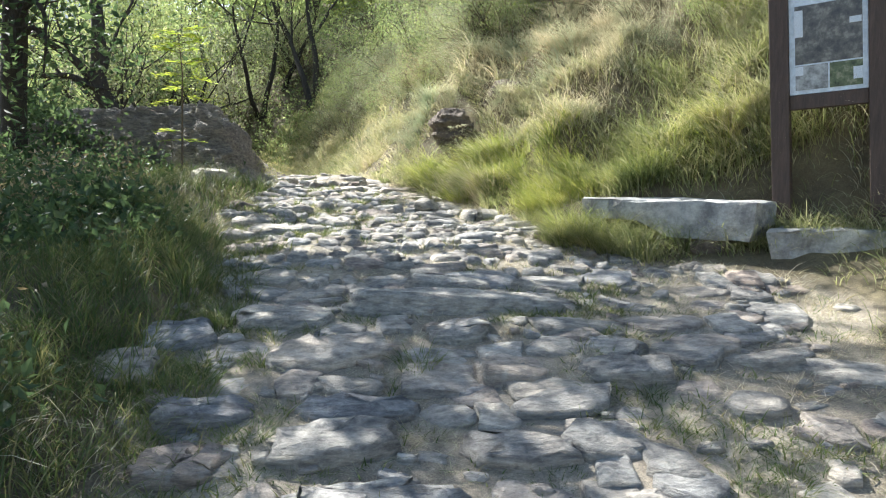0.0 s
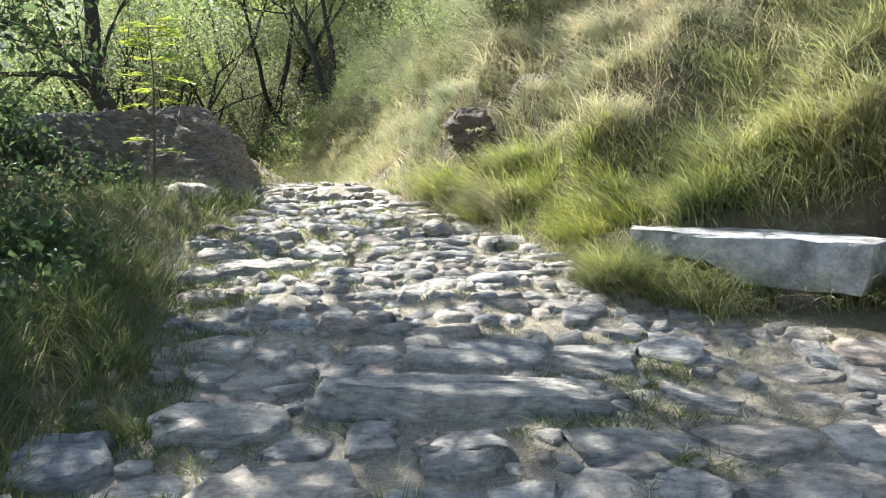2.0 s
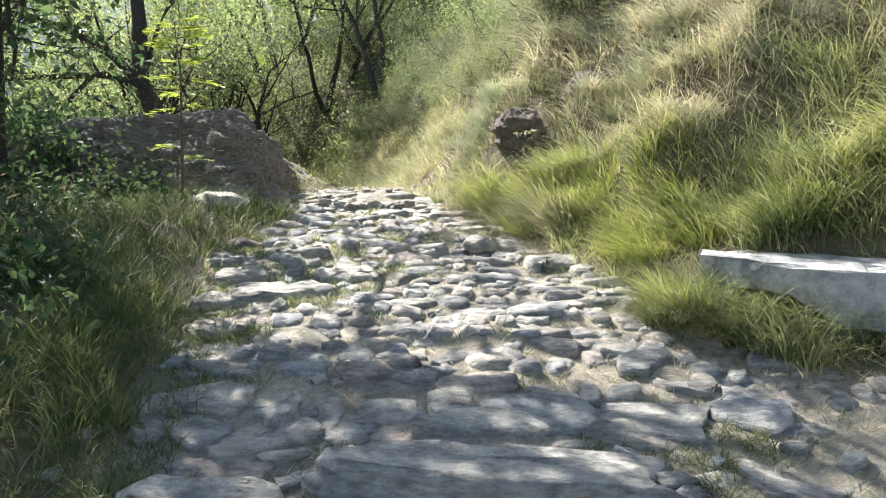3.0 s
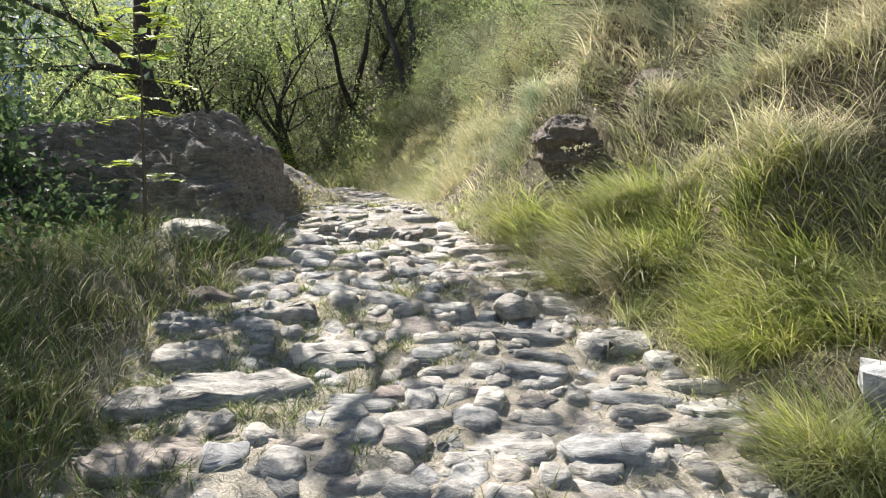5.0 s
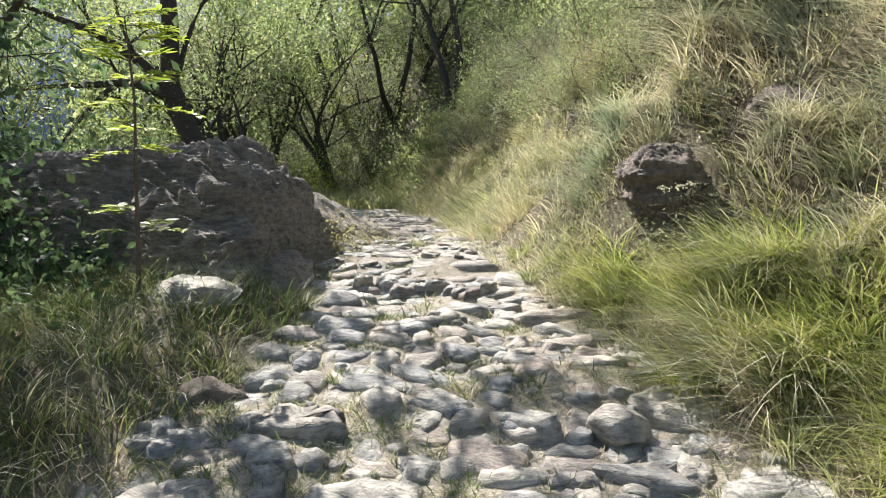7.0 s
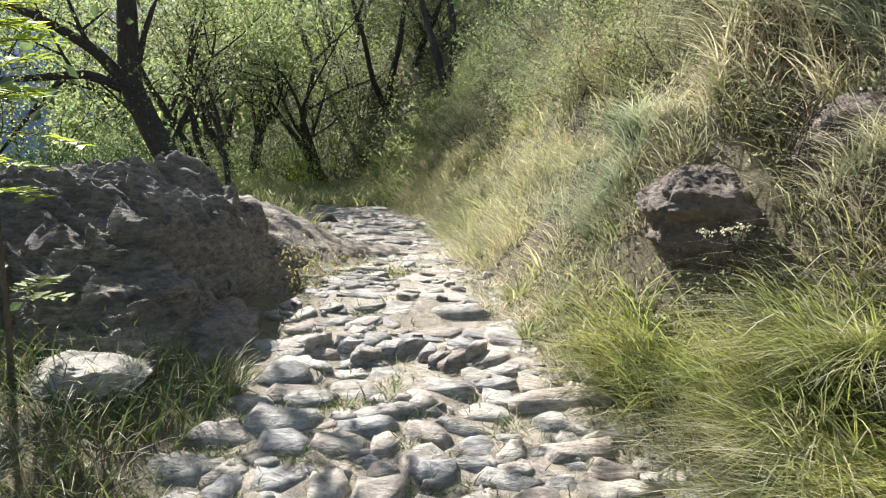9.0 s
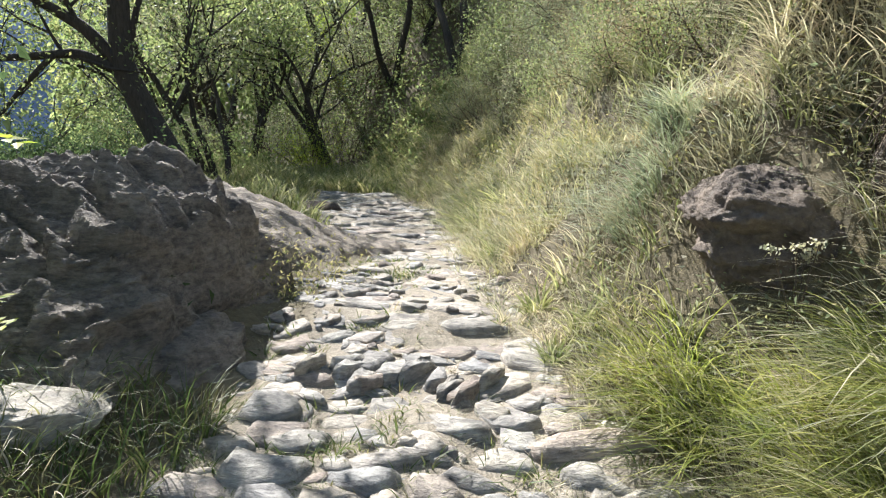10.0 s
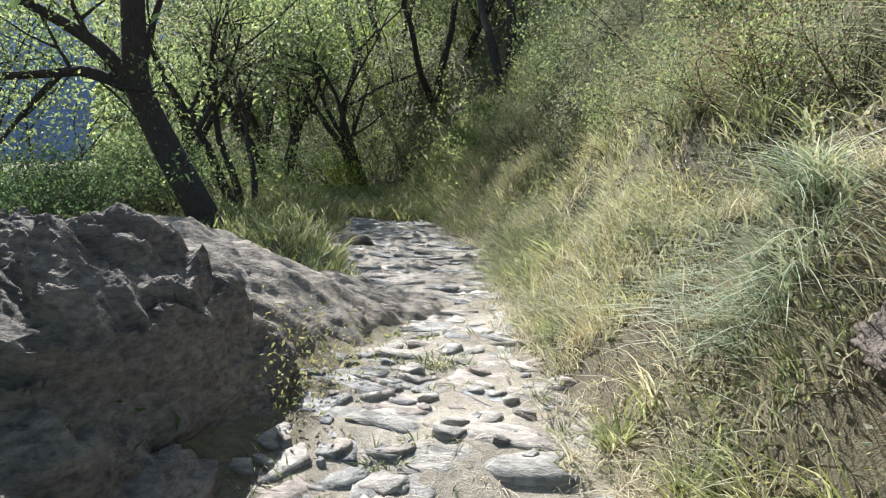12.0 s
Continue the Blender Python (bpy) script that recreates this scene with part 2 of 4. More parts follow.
green_grass = leaf_material("green_grass", [(0.085, 0.13, 0.05), (0.125, 0.175, 0.065), (0.18, 0.205, 0.09), (0.30, 0.275, 0.16)], 0.4)
lush_grass = leaf_material("lush_grass", [(0.18, 0.23, 0.06), (0.28, 0.325, 0.09), (0.39, 0.41, 0.14), (0.46, 0.44, 0.22)], 0.5)
grey_grass = leaf_material("grey_grass", [(0.36, 0.41, 0.34), (0.45, 0.49, 0.42), (0.38, 0.42, 0.31)], 0.3)
leaf_dark = leaf_material("leaf_dark", [(0.07, 0.115, 0.065), (0.10, 0.15, 0.08), (0.14, 0.185, 0.10)], 0.54)
leaf_mid = leaf_material("leaf_mid", [(0.17, 0.23, 0.12), (0.25, 0.30, 0.15), (0.21, 0.265, 0.15), (0.34, 0.355, 0.18)], 0.7, patchy=1.5)
leaf_pale = leaf_material("leaf_pale", [(0.18, 0.22, 0.16), (0.26, 0.285, 0.22), (0.35, 0.335, 0.27), (0.22, 0.245, 0.19)], 0.5, patchy=2.5)
leaf_yellow = leaf_material("leaf_yellow", [(0.22, 0.31, 0.06), (0.31, 0.39, 0.07), (0.38, 0.41, 0.09)], 0.55)
leaf_dry = leaf_material("leaf_dry", [(0.28, 0.22, 0.15), (0.40, 0.33, 0.24), (0.33, 0.26, 0.18)], 0.3)
weathered_wood = plain_material("brown_wood", (0.05, 0.031, 0.023), (0.105, 0.067, 0.049), 10, 0.6, 0.003, (6, 6, 0.6))

# ---- ground: one sheet to the horizon ----
def axis(lo, hi, step, far):
    a = list(np.arange(lo, hi, step))
    s, v = step, hi
    while v < far:
        a.append(v)
        s *= 1.16
        v += s
    s, v = step, lo
    while v > -far:
        s *= 1.16
        v -= s
        a.insert(0, v)
    return np.array(a)


gx, gy = axis(-6.5, 5.0, 0.085, 1800), axis(-1.0, 19.0, 0.085, 1800)
X, Y = np.meshgrid(gx, gy)
Zg = land(X, Y)
nx, ny = len(gx), len(gy)
ii = (np.arange(ny - 1)[:, None] * nx + np.arange(nx - 1)[None, :]).ravel()
me = mesh_arrays("ground", np.stack([X, Y, Zg], -1).reshape(-1, 3), np.stack([ii, ii + 1, ii + nx + 1, ii + nx], 1), True)
attr = me.attributes.new("way", "FLOAT", "POINT")
bare = smooth01((Y - 9.7) / 0.6) * smooth01((12.6 - Y) / 0.8) * smooth01((along(PATH_L, Y) - X + 0.3) / 0.3) * smooth01((X - along(PATH_L, Y) + 1.9) / 0.4)
attr.data.foreach_set("value", np.maximum(path_share(X, Y), 0.18 * bare).astype(np.float32).ravel())
ground = tagged(put("ground", me, earth), "trodden brown earth of a hillside with dry litter", "ground", kind="structure")

# ---- grass tools ----
def blades(roots, height, width, lean, lean_dir, seg=3):
    """Vertices and triangles of bent, tapering blades."""
    n = len(roots)
    height, width, lean = (np.broadcast_to(np.asarray(a, float), (n,)) for a in (height, width, lean))
    side_a = rng.uniform(0, 2 * np.pi, n)
    side = np.stack([np.cos(side_a), np.sin(side_a), np.zeros(n)], 1)
    rows = []
    for i in range(seg + 1):
        s = i / seg
        up = height * (s - 0.45 * np.minimum(lean, 1.6) * s * s)
        p = roots + np.stack([lean_dir[:, 0] * height * lean * s ** 1.7, lean_dir[:, 1] * height * lean * s ** 1.7, up], 1)
        w = (width * (1 - 0.75 * s) * 0.5)[:, None] * side
        if i < seg:
            rows += [p - w, p + w]
        else:
            rows += [p]
    k = len(rows)
    v = np.stack(rows, 1).reshape(-1, 3)
    tris = []
    for i in range(seg - 1):
        a = 2 * i
        tris += [(a, a + 1, a + 3), (a, a + 3, a + 2)]
    a = 2 * (seg - 1)
    tris += [(a, a + 1, a + 2)]
    f = (np.arange(n)[:, None, None] * k + np.array(tris)[None]).reshape(-1, 3)
    return v, f


def tufts(xy, per, spread, h, w, lean, down=None, seg=3, wander=0.6, vary=(0.5, 1.35)):
    """Blades in clumps round the points xy; down: the common way they hang."""
    c = np.repeat(np.asarray(xy), per, axis=0)
    n = len(c)
    a = rng.uniform(0, 2 * np.pi, n)
    r = spread * np.sqrt(rng.uniform(0, 1, n))
    off = np.stack([np.cos(a) * r, np.sin(a) * r], 1)
    p = c + off
    roots = np.concatenate([p, (land(p[:, 0], p[:, 1]) - 0.02)[:, None]], 1)
    tall = np.repeat(rng.uniform(*vary, len(xy)), per) * rng.uniform(0.55, 1.15, n) * h
    d = off / (spread + 1e-6) + wander * rng.normal(0, 0.5, (n, 2))
    if down is not None:
        d = d + np.asarray(down)
    d = d / (np.linalg.norm(d, axis=1, keepdims=True) + 1e-6)
    return blades(roots, tall, w * np.clip(roots[:, 1] / 8, 0.85, 1.8) * rng.uniform(0.6, 1.3, n), lean * rng.uniform(0.4, 1.5, n), d, seg)


def scatter(n, x0, x1, y0, y1, keep):
    p = np.stack([rng.uniform(x0, x1, n), rng.uniform(y0, y1, n)], 1)
    return p[rng.uniform(0, 1, n) < keep(p[:, 0], p[:, 1])]


def stuff(name, vf, material, label, category):
    return tagged(put(name, mesh_arrays(name, *vf), material), label, category, kind="stuff")


def patch(x, y, f, lo, hi, seed):
    return smooth01((vnoise(x * f, y * f, 0, seed) - lo) / (hi - lo))


def bank_e(x, y):
    return x - along(FOOT, y)


# ---- the bank's grass ----
DOWN = (-0.3, -0.15)
p = scatter(7000, -4.5, 9.0, 2.5, 18, lambda x, y: (np.hypot(x - 0.22, y - 8.98) > 0.3) * (bank_e(x, y) > 0.0) * (bank_e(x, y) < 5.0) * (0.2 + 0.8 * patch(x, y, 1.4, -0.3, 0.3, 21)) * (1 - 0.75 * (bank_e(x, y) > 1.2) * (y > 9.8)))
stuff("dry_grass", tufts(p, 30, 0.12, 0.3, 0.0076, 1.1, DOWN, 4, 2.0), straw, "dry straw-coloured grass hanging down the bank", "dry grass")
p = scatter(5600, -4.5, 6, 2.0, 18, lambda x, y: (np.hypot(x - 0.22, y - 8.95) > 0.28) * (bank_e(x, y) > -1.1) * (x > along(PATH_R, y) + 0.02) * (bank_e(x, y) < 1.4) * (0.2 + 0.8 * patch(x, y, 0.9, -0.4, 0.2, 22)))
stuff("bank_grass", tufts(p, 22, 0.10, 0.30, 0.0095, 1.05, (-0.2, -0.15), 4, 1.6), bank_grass, "long yellow-green grass along the bank's foot", "grass")
p = scatter(6500, 0.0, 7.0, 4.6, 9.9, lambda x, y: (np.hypot(x - 0.2, y - 9.0) > 0.42) * (bank_e(x, y) > 0.5) * (bank_e(x, y) < 3.6) * (0.25 + 0.75 * patch(x, y, 1.1, -0.35, 0.15, 29)))
stuff("hanging_straw", tufts(p, 28, 0.10, 0.33, 0.0074, 1.25, (-0.25, -0.15), 4, 2.2), straw, "matted pale dead grass hanging over the bank", "dry grass")
t = rng.uniform(0, 1, 230) ** 1.6
p = np.stack([0.95 + 2.3 * t + rng.normal(0, 0.06, 230), 5.74 - 1.18 * t + rng.normal(0, 0.06, 230)], 1)
stuff("bench_grass", tufts(p, 26, 0.07, 0.28, 0.008, 0.95, (-0.3, -0.4)), bank_grass, "bright long grass growing under the stone benches", "grass")
t = rng.uniform(0, 1, 90)
t = t ** 1.6
p = np.stack([0.95 + 0.6 * t + rng.normal(0, 0.06, 90), 5.70 - 0.46 * t + rng.normal(0, 0.05, 90)], 1)
stuff("bench_front_grass", tufts(p, 34, 0.08, 0.36, 0.0075, 0.9, (-0.2, -0.2), 4, 1.5), bank_grass, "long yellow-green grass hiding the foot of the bench", "grass")
p = scatter(2200, 1.4, 4.6, 4.3, 6.8, lambda x, y: ((x - 1.1) * 0.463 + (y - 5.8) * 0.887 > 0.3) * 0.9)
stuff("shelf_grass", tufts(p, 24, 0.09, 0.36, 0.009, 0.9, (-0.3, -0.3), 4, 1.0), bank_grass, "long yellow-green grass behind the stone benches", "grass")
p = scatter(9000, -4.5, 2.3, 4.0, 17, lambda x, y: (np.abs(x - along(PATH_R, y) - 0.05) < 0.22) * 0.8)
stuff("edge_grass", tufts(p, 16, 0.08, 0.13, 0.007, 1.1), straw, "short dry grass along the edge of the paving", "dry grass")
p = scatter(5200, -5.0, 1.5, 10.5, 17.5, lambda x, y: (bank_e(x, y) > -0.05) * (bank_e(x, y) < 1.0) * (0.35 + 0.65 * patch(x, y, 1.3, -0.3, 0.3, 28)))
stuff("far_straw", tufts(p, 19, 0.12, 0.26, 0.0075, 0.8, None, 3, 2.0), pale_straw, "pale sunlit dry grass at the far end of the bank", "dry grass")
# ---- verge on the valley side ----
off_left = lambda x, y: (x < along(PATH_L, y) - 0.05) * (1 - (y > 8.35) * (x > -2.75) * (y < 12.5)) * (1 - 0.95 * (smooth01((y - 9.6) / 0.4) * smooth01((12.6 - y) / 0.4)))
p = scatter(5600, -5.6, -1.0, 1.5, 9.4, lambda x, y: off_left(x, y) * (0.45 + 0.55 * patch(x, y, 1.2, -0.4, 0.3, 23)))
stuff("verge_grass", tufts(p, 16, 0.1, 0.24, 0.009, 0.75), green_grass, "short green grass mixed with dry stalks on the verge", "grass")
p = scatter(1500, -2.1, -0.75, 1.6, 5.8, lambda x, y: (x < along(PATH_L, y) + 0.25) * (0.35 + 0.65 * patch(x, y, 2.0, -0.3, 0.3, 34)))
stuff("margin_grass", tufts(p, 18, 0.08, 0.16, 0.007, 0.9, None, 3, 1.2), green_grass, "short dark grass creeping over the edge of the paving", "grass")
p = scatter(2600, -6.5, -1.2, 1.0, 9.6, lambda x, y: off_left(x, y) * patch(x, y, 0.9, -0.1, 0.5, 24))
stuff("verge_straw", tufts(p, 12, 0.1, 0.22, 0.008, 1.1), straw, "dry straw lying in the verge grass", "dry grass")
p = scatter(3000, -10, -3.0, 12.3, 21, lambda x, y: off_left(x, y) * 0.9)
stuff("far_verge_grass", tufts(p, 12, 0.16, 0.28, 0.016, 0.7), bank_grass, "sunlit grass on the far verge under the trees", "grass")
p = scatter(2600, -9, -2.5, 17.2, 20, lambda x, y: 0.8 + 0 * x)
stuff("wood_edge_grass", tufts(p, 14, 0.16, 0.3, 0.016, 0.8), bank_grass, "sunlit grass where the path turns out of sight", "grass")
# ---- stones ----
def stone_mesh(name, seed, n=8, rings=((-1.2, 1.05), (0.66, 1.0), (0.93, 0.94), (1.0, 0.62)), irregular=0.30):
    """A flat, worn stone, one unit across, its top near z = 1."""
    r = np.random.default_rng(seed)
    a = np.arange(n) / n * 2 * np.pi + r.uniform(-0.26, 0.26, n)
    rad = (np.abs(np.cos(a)) ** 3.2 + np.abs(np.sin(a)) ** 3.2) ** (-1 / 3.2) * 0.5 * (1 + r.uniform(-irregular, irregular, n))
    v, f = [], []
    for z, s in rings:
        zz = z + r.uniform(-0.13, 0.13, n) * (z > 0.4)
        v.append(np.stack([np.cos(a) * rad * s, np.sin(a) * rad * s, zz], 1))
    v = np.concatenate(v + [np.array([[r.uniform(-0.15, 0.15), r.uniform(-0.1, 0.1), 0.98]])])
    k = len(rings)
    for j in range(k - 1):
        for i in range(n):
            a0, a1 = j * n + i, j * n + (i + 1) % n
            f += [(a0, a1, a1 + n), (a0, a1 + n, a0 + n)]
    top = k * n
    f += [((k - 1) * n + i, (k - 1) * n + (i + 1) % n, top) for i in range(n)]
    return mesh_arrays(name, v, f, True)


STONES = [stone_mesh("stone", 100 + i) for i in range(18)]
COBBLES = [stone_mesh("cobble", 140 + i, 8, ((-1.2, 1.0), (0.45, 1.0), (0.83, 0.86), (1.0, 0.55)), 0.24) for i in range(12)]
for me in STONES + COBBLES:
    me.materials.append(paving_stone)
pavement = tagged(empty("pavement"), "old mule-track paving of worn flat field stones", "pavement", kind="structure")

# big slabs: x, y, length, depth, turn
SLABS = ((0.12, 4.18, 1.22, 0.34, 0), (-0.55, 3.50, 0.66, 0.36, 12), (-0.9, 3.98, 0.55, 0.30, 8), (-1.42, 3.72, 0.52, 0.34, -8), (-0.36, 3.0, 0.56, 0.2, 2),
         (-0.42, 2.72, 0.5, 0.28, 5), (0.3, 2.7, 0.48, 0.2, -10), (-0.2, 2.42, 0.6, 0.2, 3), (-0.98, 2.62, 0.36, 0.24, 10), (-1.0, 2.93, 0.42, 0.18, 8),
         (0.1, 3.78, 0.36, 0.26, 10), (-1.48, 3.3, 0.34, 0.3, 20), (-1.42, 5.5, 0.5, 0.3, 8), (-1.3, 6.05, 0.62, 0.28, 20), (-1.66, 5.88, 0.34, 0.24, 5), (-1.66, 6.32, 0.34, 0.26, 25), (-1.0, 6.5, 0.44, 0.3, 5), (-1.45, 6.95, 0.4, 0.26, 12), (0.12, 7.46, 0.42, 0.42, 40), (0.36, 6.72, 0.4, 0.24, 5), (0.85, 3.3, 0.42, 0.22, -8))
r0 = np.random.default_rng(11)
spots = []
y = -1.4
while y < 17.2:
    if y < 4.7:
        pitch, lo, hi = r0.uniform(0.15, 0.23), 0.16, 0.5
    elif y < 7.2:
        pitch, lo, hi = r0.uniform(0.10, 0.15), 0.10, 0.32
    elif y < 8.4:
        pitch, lo, hi = r0.uniform(0.11, 0.16), 0.12, 0.36
    else:
        pitch, lo, hi = r0.uniform(0.12, 0.21), 0.14, 0.48
    x, end = float(along(PATH_L, y)) + r0.uniform(-0.1, 0.1), float(along(PATH_R, y))
    while x < end - 0.08:
        ln = lo + (hi - lo) * r0.uniform(0, 1) ** 1.5
        ln = min(ln, end - x + 0.06)
        cx, cy = x + ln / 2, y + r0.uniform(-0.05, 0.05)
        mid = 4.7 < cy < 8.5
        x += ln + r0.uniform(-0.01, 0.03) + 0.008 * mid
        bald = 0.07 + 0.4 * (cx > 0.9) * (cy < 4.6)
        if r0.uniform() < bald or any(abs(cx - s[0]) < (ln + s[2]) * 0.46 and abs(cy - s[1]) < (pitch + s[3]) * 0.5 for s in SLABS):
            continue
        spots.append((cx, cy, ln * (1.1 if mid else 1.14), pitch * (r0.uniform(0.95, 1.5) if mid else r0.uniform(1.1, 1.6)), r0.normal(0, 20 if mid else 13), r0.uniform(0.07, 0.11), r0.normal(0, 5), r0.normal(-3, 8 if mid else 5), r0.uniform(0.004, 0.045) if mid else r0.uniform(0.0, 0.038) if cy < 7.8 else r0.uniform(-0.006, 0.014)))
    y += pitch


def stone_pose(cx, cy, ln, dp, turn, th, tx, ty, proud):
    slope = math.degrees(math.atan((float(along(PATH_Z, cy + 0.2)) - float(along(PATH_Z, cy - 0.2))) / 0.4))
    z = float(land(cx, cy)) + proud - th
    return pose(cx, cy, z, slope + ty, tx, turn) @ Matrix.Diagonal((ln, dp, th, 1))


for k in range(11):
    spots.append((-1.85 + 0.085 * k + r0.normal(0, 0.02), 8.86 + 0.1 * math.sin(k * 1.3), r0.uniform(0.17, 0.25), r0.uniform(0.06, 0.09), 68 + r0.normal(0, 12), 0.12, r0.normal(8, 6), r0.normal(0, 4), r0.uniform(0.05, 0.09)))
near = [s for s in spots if 2.1 < s[1]]
near.sort(key=lambda s: s[1])
near, rest = near[:284], near[284:] + [s for s in spots if s[1] <= 2.1]
for i, s in enumerate(near):
    ob = new("paving_stone", COBBLES[i % len(COBBLES)] if 4.7 < s[1] < 8.5 and s[2] < 0.3 else STONES[i % len(STONES)])
    ob.parent = pavement
    ob.matrix_basis = stone_pose(*s)
for k in range(800):
    # chips and small stones wedged in the joints
    cy = -1 + 11.5 * r0.uniform(0, 1) ** 0.9
    cx = r0.uniform(float(along(PATH_L, cy)) - 0.1, float(along(PATH_R, cy)) + 0.05)
    ln = r0.uniform(0.05, 0.17)
    rest.append((cx, cy, ln, ln * r0.uniform(0.4, 0.8), r0.normal(0, 30), 0.05, r0.normal(0, 8), r0.normal(0, 8), r0.uniform(0.0, 0.03)))
big_v, big_f, count = [], [], 0
for i, s in enumerate(rest):
    me = COBBLES[(i * 5) % len(COBBLES)] if 4.7 < s[1] < 8.5 else STONES[(i * 7) % len(STONES)]
    co = np.empty(len(me.vertices) * 3, dtype=np.float32)
    me.vertices.foreach_get("co", co)
    m = np.array(stone_pose(*s))
    co = co.reshape(-1, 3) @ m[:3, :3].T + m[:3, 3]
    tri = np.empty(len(me.loops), dtype=np.int32)
    me.loops.foreach_get("vertex_index", tri)
    big_v.append(co), big_f.append(tri.reshape(-1, 3) + count)
    count += len(co)
tagged(put("paving_stones", mesh_arrays("paving_stones", np.concatenate(big_v), np.concatenate(big_f), True), paving_rest, pavement), "worn stones of the farther paving", kind="stuff")
for i, (x, y, ln, dp, turn) in enumerate(SLABS):
    me = stone_mesh("slab", 300 + i, 18, ((-1.2, 1.06), (0.25, 1.04), (0.36, 0.98), (0.6, 0.97), (0.88, 0.92), (0.96, 0.78), (0.98, 0.4)), 0.15)
    ob = put("paving_slab", me, paving_stone, pavement)
    ob.matrix_basis = stone_pose(x, y, ln, dp, turn, 0.14, r0.normal(0, 3), r0.normal(-2, 3), 0.055)


# ---- grass in the joints of the paving ----
LAID = np.array([(q[0], q[1], q[2], q[3], q[4]) for q in spots] + [q[:5] for q in SLABS])


def gap(x, y):
    """1 where no stone lies, 0 on one."""
    free = np.ones(len(x))
    for cx, cy, ln, dp, turn in LAID:
        a = math.radians(turn)
        u, v = (x - cx) * math.cos(a) + (y - cy) * math.sin(a), (y - cy) * math.cos(a) - (x - cx) * math.sin(a)
        free[(np.abs(u) < ln * 0.43) & (np.abs(v) < dp * 0.43)] = 0
    return free


on = lambda x, y: (x > along(PATH_L, y) - 0.05) * (x < along(PATH_R, y) + 0.05)
p = scatter(34000, -3.5, 2.5, 1.6, 12.5, lambda x, y: on(x, y) * (0.2 + 0.75 * patch(x, y, 1.5, -0.2, 0.3, 25) + 0.25 * (y > 4.6) * (y < 8.4) + 0.4 * smooth01((x - 0.7) / 0.5) * (y < 5.5)) * gap(x, y))
stuff("joint_grass", tufts(p, 10, 0.05, 0.075, 0.006, 1.2), straw, "short dry grass between the paving stones", "dry grass")
p = scatter(32000, -3.5, 2.5, 1.6, 12.5, lambda x, y: on(x, y) * (0.08 + 0.8 * patch(x, y, 1.2, -0.1, 0.4, 26) + 0.6 * smooth01((along(PATH_L, y) + 0.5 + 0.35 * (y < 4.6) - x) / 0.4)) * gap(x, y) * (1 - 0.6 * (y > 8.5)))
stuff("joint_weeds", tufts(p, 11, 0.05, 0.09, 0.008, 0.9), green_grass, "low green grass between the paving stones", "grass")


# ---- boulders ----
def boulder(name, centre, radii, turn, seed, material, res=90, rough=0.16, square=2.6, strata=0.05, label="", category="boulder", scale=1.0, cuts=14):
    """A weathered rock mass: a squarish ball with ridged relief and layers."""
    u, v = np.meshgrid(np.arange(res * 2) / (res * 2) * 2 * np.pi, (np.arange(res + 1) / res) * np.pi)
    d = np.stack([np.sin(v) * np.cos(u), np.sin(v) * np.sin(u), np.cos(v)], -1)
    q = 1 / (np.abs(d) ** square).sum(-1) ** (1 / square)
    P = d * q[..., None]
    cut = np.random.default_rng(seed + 50)
    for i in range(cuts):
        c = cut.normal(0, 1, 3)
        c /= np.linalg.norm(c)
        over = np.clip(P @ c - cut.uniform(0.72, 0.92), 0, None)
        P = P - (0.9 * over)[..., None] * c
    f = 1.6 / scale
    k = P * np.array(radii) * f
    n = fbm(k[..., 0] + seed, k[..., 1], k[..., 2] * 1.6, 5, seed, True)
    n2 = fbm(k[..., 0] * 5, k[..., 1] * 5, k[..., 2] * 9, 4, seed + 9, True)
    lay = np.abs(((k[..., 2] * 3.2 + k[..., 0] * 0.9 + 0.5 * vnoise(k[..., 0], k[..., 1], 0, seed + 4)) % 1) - 0.5) * 2
    P = P * (1 + rough * n - rough * 0.3 * n2 + strata * (lay - 0.5))[..., None]
    P = P * np.array(radii)
    nu = res * 2
    ring = np.arange(nu)
    F = []
    for j in range(res):
        a, b = j * nu + ring, j * nu + (ring + 1) % nu
        F.append(np.stack([a, a + nu, b + nu, b], 1))
    me = mesh_arrays(name, P.reshape(-1, 3), np.concatenate(F), True)
    ob = put(name, me, material)
    ob.matrix_world = pose(*centre, 0, 0, turn)
    return tagged(ob, label, category)


